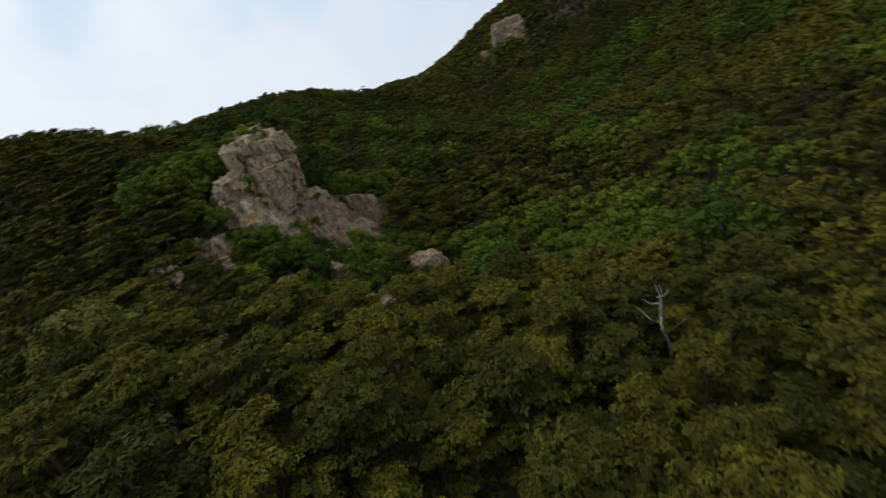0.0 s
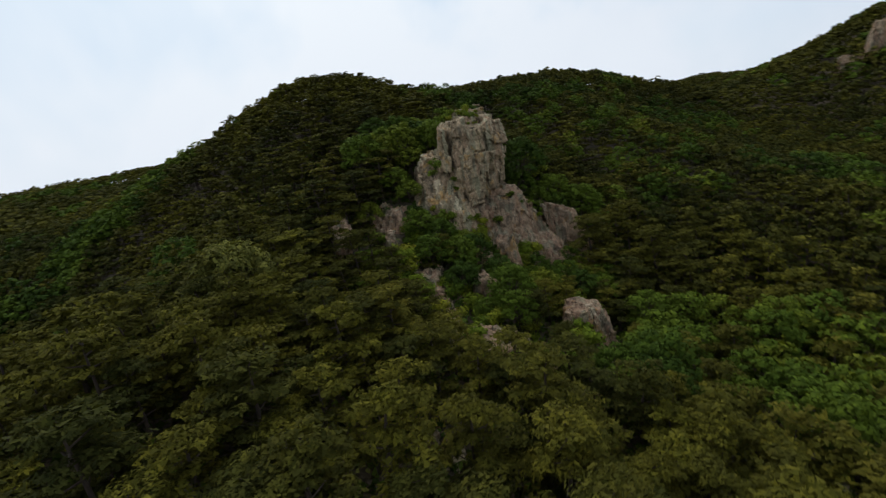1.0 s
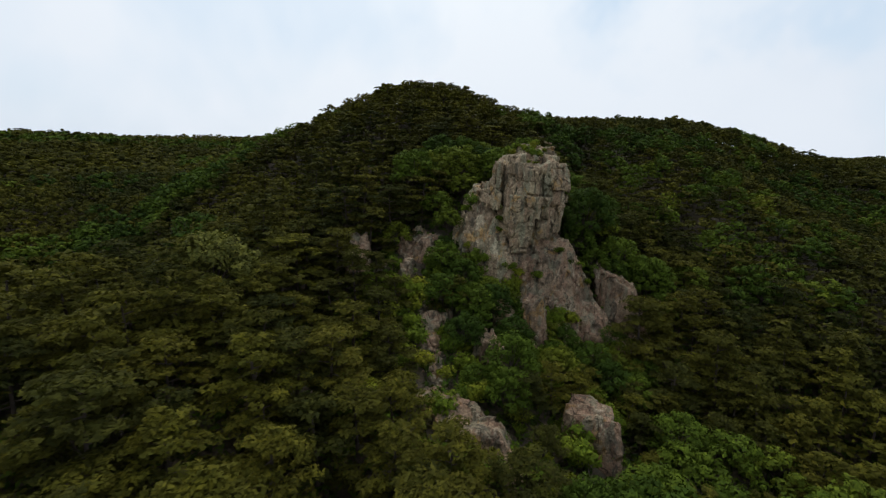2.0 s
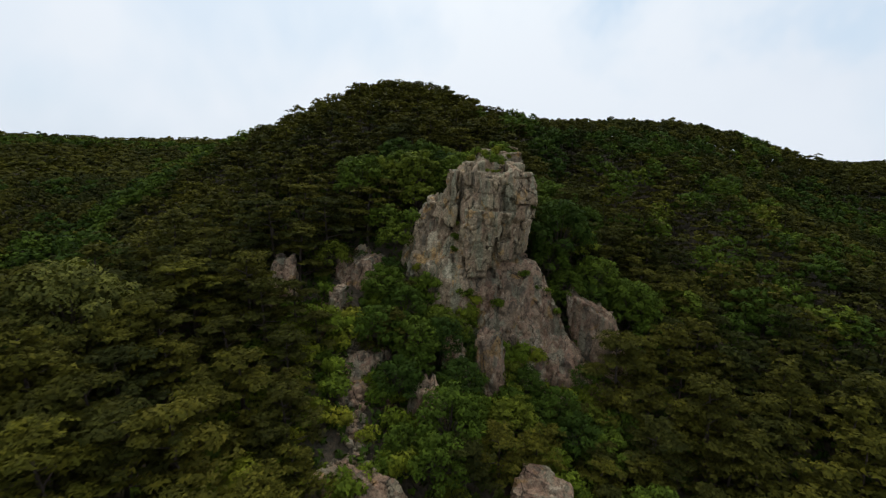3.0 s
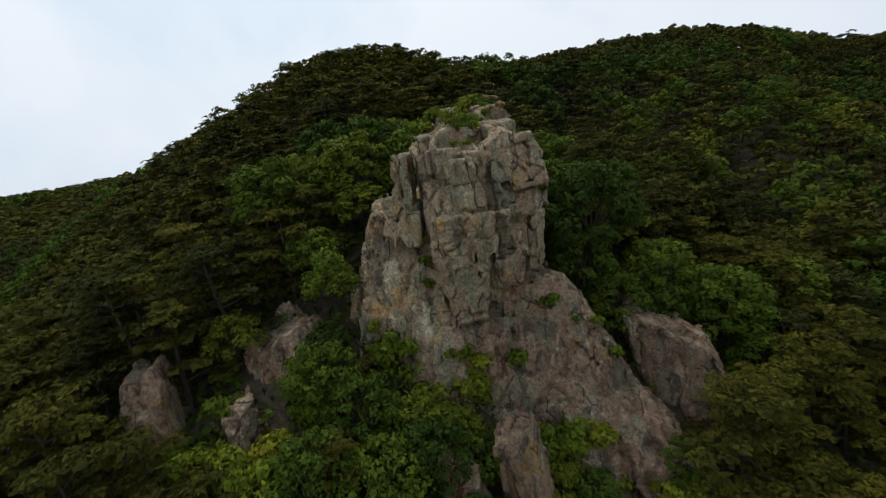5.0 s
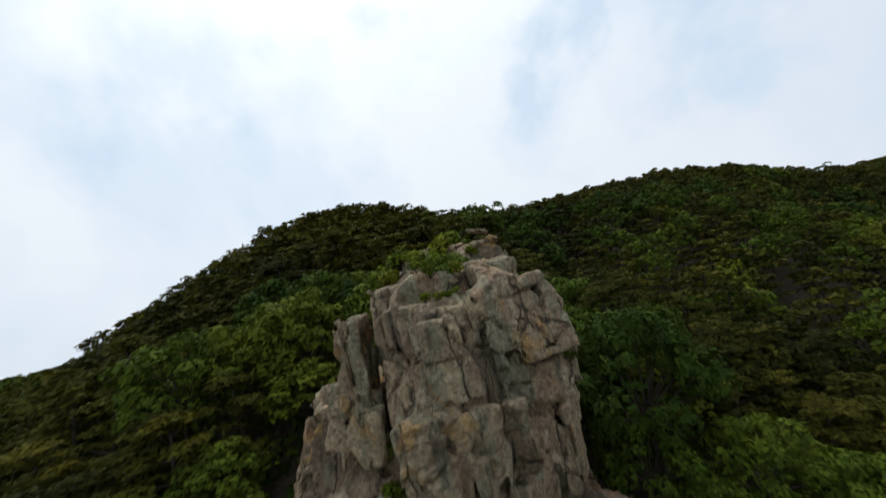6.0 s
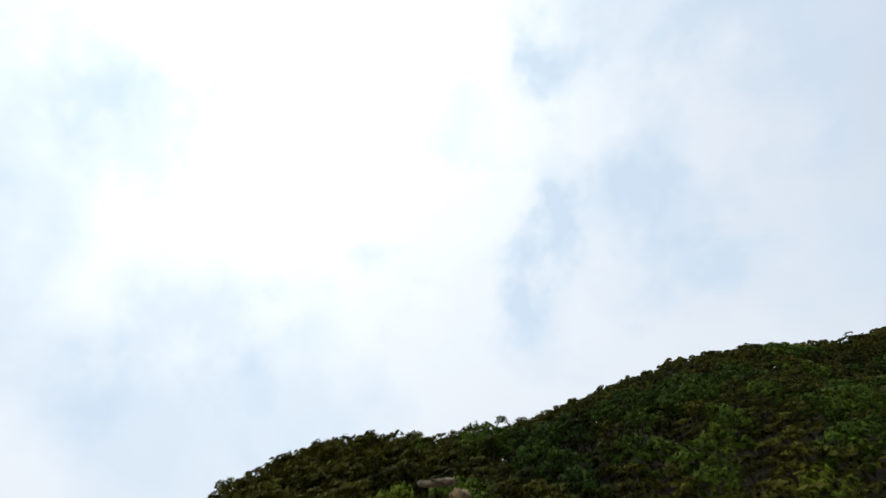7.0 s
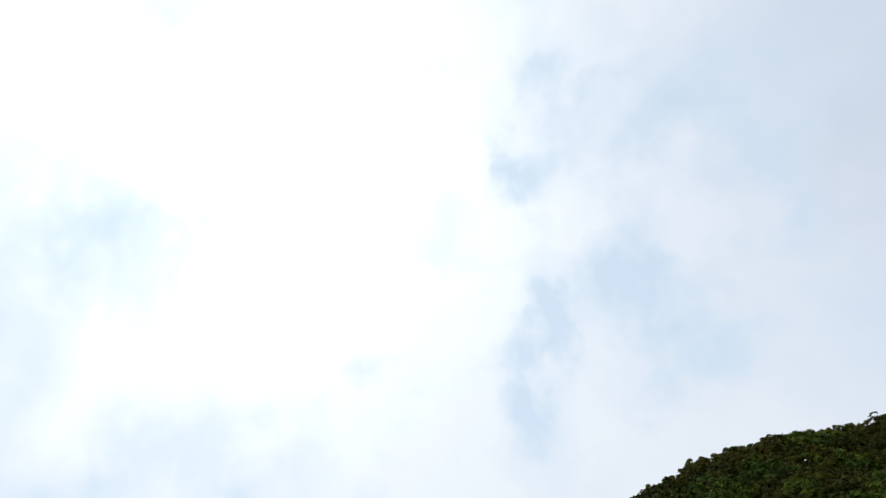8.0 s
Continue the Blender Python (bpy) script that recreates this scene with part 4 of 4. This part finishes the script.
    for k in range(4):
        for lod, (cond, pads, blades, s) in enumerate(((band == 0, 12, 70, 0.262), (band == 1, 11, 32, 0.37), (band == 2, 9, 27, 0.48))):
            wood, crown = pine(300 + 10 * k + lod, pads, blades, s, limbs=False, long=(1.5, 1.35, 1.15)[lod], height=7.2 + 0.3 * k, spread=2.3, thick=(0.20, 0.34, 0.4)[lod])
            if lod == 2:
                # far off a pine is one close, bumpy crown
                _, crown = broad(320 + k, 10, 20, 0.44, limbs=False, long=1.3, height=6.6 + 0.1 * k, spread=1.75)
            sel = P[rest & ~oak & cond & (which == k)]
            sets_p += [(*crown, 0, sel)]
            if lod < 2:
                sets_p += [(*wood, np.zeros_like(wood[0]), 1, sel)]
            wood, crown = broad(400 + 10 * k + lod, pads + 4, blades - 4, s * 1.02, limbs=False, long=1.15, height=6.6 + 0.3 * k, spread=2.5)
            sel = P[rest & oak & cond & (which == k)]
            sets_o += [(*crown, 0, sel)]
    # the far ridges
    hx, hy, r2 = scatter(-320, 260, -80, 470, 4.7, 8)
    outside = (hx < -150) | (hx > 75) | (hy > 215)
    ahead = (hy > 0.16 * hx - 30) & (hx < 40 + 0.66 * hy)
    k = outside & ahead
    hx, hy = hx[k], hy[k]
    # here too only trees in sight of the camera's path are kept
    k = ~hidden_from_camera(hx, hy)
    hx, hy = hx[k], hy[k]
    n = len(hx)
    # far trees carry a lower, darker tint in place of distance haze
    Q = np.stack([hx, hy, ground_z(hx, hy), r2.uniform(0, 6.28, n), r2.uniform(1.25, 1.55, n), r2.uniform(0.80, 0.93, n), np.clip(0.42 + (patchy(hx, hy, 77) - 0.5) + r2.normal(0, 0.2, n), 0, 1)], -1)
    fo = patchy(hx, hy, 41) + r2.uniform(-0.16, 0.16, n) > 0.66
    _, crown = broad(350, 8, 12, 0.80, limbs=False, long=1.1, height=6.8, spread=2.0)
    sets_p.append((*crown, 0, Q[~fo]))
    _, crown = broad(450, 9, 13, 0.76, limbs=False, long=1.1)
    sets_o.append((*crown, 0, Q[fo]))
    wood_mesh("pine_forest", "dense dark green pine forest covering the mountain slopes", sets_p, [mat_pine_wood, mat_bark])
    wood_mesh("oak_forest", "scattered brighter green broadleaf trees in the forest", sets_o, [mat_broad_wood, mat_bark])


make_forest()


# ---- shrubs, the snag and single things ----
def shrub_mesh(seed, clumps, blades, size):
    rng = np.random.default_rng(seed)
    wood, cs, ns, ss, so = [], [], [], [], []
    for k in range(clumps):
        w = k * 2.4 + rng.uniform(-0.4, 0.4)
        c = np.array([math.cos(w), math.sin(w), 0]) * rng.uniform(0.1, 0.62) + (0, 0, rng.uniform(0.35, 0.95))
        r = rng.uniform(0.28, 0.5)
        wood.append(tube([(0, 0, -0.25), c * 0.5, c], (0.035, 0.025, 0.012), 4))
        q = rng.normal(size=(blades, 3))
        q /= np.linalg.norm(q, axis=1, keepdims=True)
        q[:, 2] = np.where(q[:, 2] < -0.5, -q[:, 2], q[:, 2])
        cs.append(c + q * r * rng.uniform(0.5, 1.1, (blades, 1)))
        so.append(q + (0, 0, 0.4))
        ns.append(q + rng.normal(size=q.shape) * 0.5 + (0, 0, 0.35))
        ss.append(size * rng.uniform(0.6, 1.3, blades))
    return join(wood), sprays(rng, np.concatenate(cs), np.concatenate(ns), np.concatenate(ss), np.concatenate(so), 1.3)


def make_shrubs():
    rng = np.random.default_rng(12)
    kinds = []
    for k in range(3):
        wood, leaves = shrub_mesh(500 + k, 8 + k, 70, 0.15)
        root = empty("shrub", 0, 0, 0, "bright green leafy shrub rooted among the rocks", "shrub", "shrubs on the rocks")
        part("stem", mesh_from("stem", *wood, mats=[mat_bark], smooth=True), root)
        part("foliage", mesh_from("foliage", *leaves, mats=[mat_shrub]), root)
        kinds.append([root, False])

    def put(x, y, z, s):
        k = kinds[int(rng.integers(0, 3))]
        m = pose(x, y, z, rng.uniform(-12, 12), rng.uniform(-12, 12), rng.uniform(0, 360)) @ Matrix.Diagonal((s, s, s * rng.uniform(0.75, 1.1), 1))
        if k[1]:
            copy_thing(k[0], Matrix()).matrix_basis = m
        else:
            k[0].matrix_basis, k[1] = m, True

    def top_of(solid, u, v, hi, lo):
        """The height of the rock's upper side at u, v."""
        zs = np.arange(hi, lo, -0.05)
        inside = solid(np.stack([np.full(len(zs), u), np.full(len(zs), v), zs], -1)) < 0
        return zs[np.argmax(inside)] if inside.any() else lo

    def face_of(solid, u, z):
        """How far the rock's face stands out at u and height z."""
        vs = np.arange(9, -4, -0.05)
        inside = solid(np.stack([np.full(len(vs), u), vs, np.full(len(vs), z)], -1)) < 0
        return vs[np.argmax(inside)]

    # on the top of the tower
    for u, v, s in [(-2.5, -2.9, 1.3), (-0.7, -1.0, 1.6), (-0.6, 0.1, 1.1), (-1.2, 1.4, 0.5), (-3.5, -3.0, 1.5), (-3.0, -2.0, 1.0), (0.1, -4.2, 1.2), (-0.3, -2.4, 1.2), (0.9, -1.9, 0.6), (-1.7, 0.9, 0.5), (-0.4, 1.7, 0.4), (-1.7, -1.7, 0.9), (-1.6, 1.9, 0.45), (-0.7, 2.2, 0.4), (-1.1, 2.5, 0.35), (-0.1, 1.2, 0.55), (0.4, -0.6, 0.7), (2.4, -1.0, 0.4)]:
        x, y = at(u, v)
        put(x, y, top_of(tower_head, u, v, 41, 30) - 0.08, s * 0.72)
    # in the clefts and on ledges of the faces
    for solid, u, z, s in [(tower_shoulder, -5.0, 30.9, 0.9), (tower_shoulder, -4.6, 29.6, 0.8), (tower_shoulder, -4.8, 28.6, 0.6), (tower_shoulder, -8.8, 32.6, 1.1), (tower_shoulder, -9.3, 31.8, 0.8), (tower_foot, 3.0, 26.2, 0.9), (tower_foot, 5.3, 24.6, 0.7), (tower_foot, 4.3, 25.1, 0.45), (tower_shoulder, -6.4, 24.6, 1.2), (tower_foot, -3.4, 24.0, 1.3), (tower_foot, -2.3, 23.4, 1.2), (tower_shoulder, -8.6, 26.4, 0.8), (tower_foot, 0.2, 23.2, 1.0), (tower_foot, 6.4, 22.8, 0.6), (tower_head, 3.6, 33.3, 0.45)]:
        v = face_of(solid, u, z)
        x, y = at(u, v - 0.12)
        put(x, y, z, s)
    # thicket at the foot of the rocks
    n = 0
    while n < 210:
        u, v = rng.uniform(-22, 13), rng.uniform(3, 32)
        x, y = at(u, v)
        if not clear_of_bare(np.array([x]), np.array([y]), -1.2)[0]:
            continue
        put(x, y, float(ground_z(x, y)) - 0.05, rng.uniform(0.9, 2.1))
        n += 1


make_shrubs()


def make_snag():
    """A bleached dead tree with bare crooked limbs."""
    rng = np.random.default_rng(4)
    x, y = 11.0, 34.2
    root = empty("dead_tree", x, y, float(ground_z(x, y)), "bleached grey dead tree with bare crooked limbs", "tree")
    part("trunk", mesh_from("trunk", *tube([(0, 0, -0.4), (0.15, 0.05, 2.2), (-0.1, 0.2, 4.2), (0.2, 0.1, 6.2), (0.05, 0.3, 7.4)], (0.17, 0.14, 0.11, 0.07, 0.02), 6), mats=[mat_dead], smooth=True), root)
    for z, w, r, rise in [(3.4, 0.4, 2.0, 0.6), (4.2, 2.6, 1.7, 1.4), (4.8, 4.4, 1.9, 0.3), (5.4, 1.2, 1.3, 1.2), (5.9, 3.4, 1.2, 0.9), (6.4, 5.4, 0.9, 0.9)]:
        d = np.array([math.cos(w), math.sin(w), 0])
        foot = np.array([0.02, 0.15, z])
        part("limb", mesh_from("limb", *tube([foot, foot + d * r * 0.45 + (0, 0, rise * 0.2), foot + d * r * 0.8 + (0.1, -0.1, rise * 0.7), foot + d * r + (0, 0, rise)], (0.07, 0.05, 0.035, 0.01), 5), mats=[mat_dead], smooth=True), root)


make_snag()


# bare gullies between the outcrops: each a line of u, v
GULLIES = [[(-17.6, 5.6), (-15.9, 7.4), (-14.1, 9.2), (-13.4, 12.5), (-12.5, 16.0), (-11.6, 20.0), (-9.6, 22.6), (-7.6, 24.4)], [(-11.2, 13.6), (-9.8, 15.0), (-7.7, 16.6), (-6.6, 18.6)], [(-18.4, 36.6), (-17.4, 38.6), (-17.0, 41.0)], [(-24.0, 2.0), (-22.6, 4.2), (-21.4, 6.4)], [(12.6, 7.6), (14.2, 6.2), (15.6, 5.4)]]


def make_scree():
    """Broken stones that fill the bare gullies."""
    rng = np.random.default_rng(31)
    ico = bmesh.new()
    bmesh.ops.create_icosphere(ico, subdivisions=1, radius=1.0)
    ball = np.array([v.co[:] for v in ico.verts])
    tris = np.array([[v.index for v in f.verts] for f in ico.faces])
    ico.free()
    chunks = []
    for line in GULLIES:
        line = np.array(line)
        step = np.hypot(*np.diff(line, axis=0).T)
        along = np.concatenate([[0], np.cumsum(step)])
        for t in rng.uniform(0, along[-1], int(28 * along[-1])):
            u, v = np.interp(t, along, line[:, 0]) + rng.normal(0, 0.55), np.interp(t, along, line[:, 1]) + rng.normal(0, 0.55)
            x, y = at(u, v)
            r = 0.09 + 0.30 * rng.random() ** 3
            stone = np.sign(ball) * np.abs(ball) ** 0.7 * rng.uniform(0.72, 1.25, (len(ball), 1)) * r * rng.uniform(0.6, 1.3, 3)
            w = rng.uniform(0, 6.28)
            turn = np.array(((math.cos(w), -math.sin(w), 0), (math.sin(w), math.cos(w), 0), (0, 0, 1)))
            chunks.append((stone @ turn.T + (x, y, float(ground_z(x, y)) + 0.25 * r), tris))
    me = mesh_from("scree", *join(chunks), mats=[mat_rock_warm])
    me.attributes.new("block", "FLOAT", "POINT").data.foreach_set("value", np.repeat(rng.uniform(0.25, 0.85, len(chunks)), len(ball)).astype(np.float32))
    tagged(new("scree", me), "loose reddish broken stones lying in bare gullies", "scree", kind="stuff")


make_scree()


def make_pale_tree():
    """A broad pale-leaved tree that stands out of the pines."""
    x, y = -30.8, 32.3
    wood, crown = broad(77, 34, 160, 0.25, height=8.3, spread=3.6)
    root = empty("chestnut_tree", x, y, float(ground_z(x, y)), "broad pale olive chestnut tree above the dark pines", "tree")
    part("trunk", mesh_from("trunk", *wood, mats=[mat_bark], smooth=True), root)
    part("crown", mesh_from("crown", *crown, mats=[mat_pale]), root)


make_pale_tree()


def make_undergrowth():
    """Low leafy growth that covers the ground between the trunks."""
    gx, gy, rng = scatter(-75, 22, 8, 112, 1.0, 21)
    ok = clear_of_bare(gx, gy, -0.8)
    gx, gy = gx[ok], gy[ok]
    n = len(gx)
    each = 9
    c = np.repeat(np.stack([gx, gy, ground_z(gx, gy)], -1), each, 0)
    q = rng.normal(size=c.shape)
    q /= np.linalg.norm(q, axis=1, keepdims=True)
    q[:, 2] = np.abs(q[:, 2])
    tall = np.repeat(rng.uniform(0.3, 1.3, n), each)[:, None]
    p = c + q * (0.55, 0.55, 1.0) * tall
    verts, faces, soft = sprays(rng, p, q + rng.normal(size=q.shape) * 0.3, rng.uniform(0.22, 0.46, len(p)), q + (0, 0, 0.5), 1.3)
    me = mesh_from("undergrowth", verts, faces, soft, [mat_broad_wood])
    me.attributes.new("tint", "FLOAT", "POINT").data.foreach_set("value", np.repeat(rng.uniform(0.0, 0.55, n), each * 3).astype(np.float32))
    tagged(new("undergrowth", me), "low dark green undergrowth between the trees", "undergrowth", kind="stuff")


make_undergrowth()
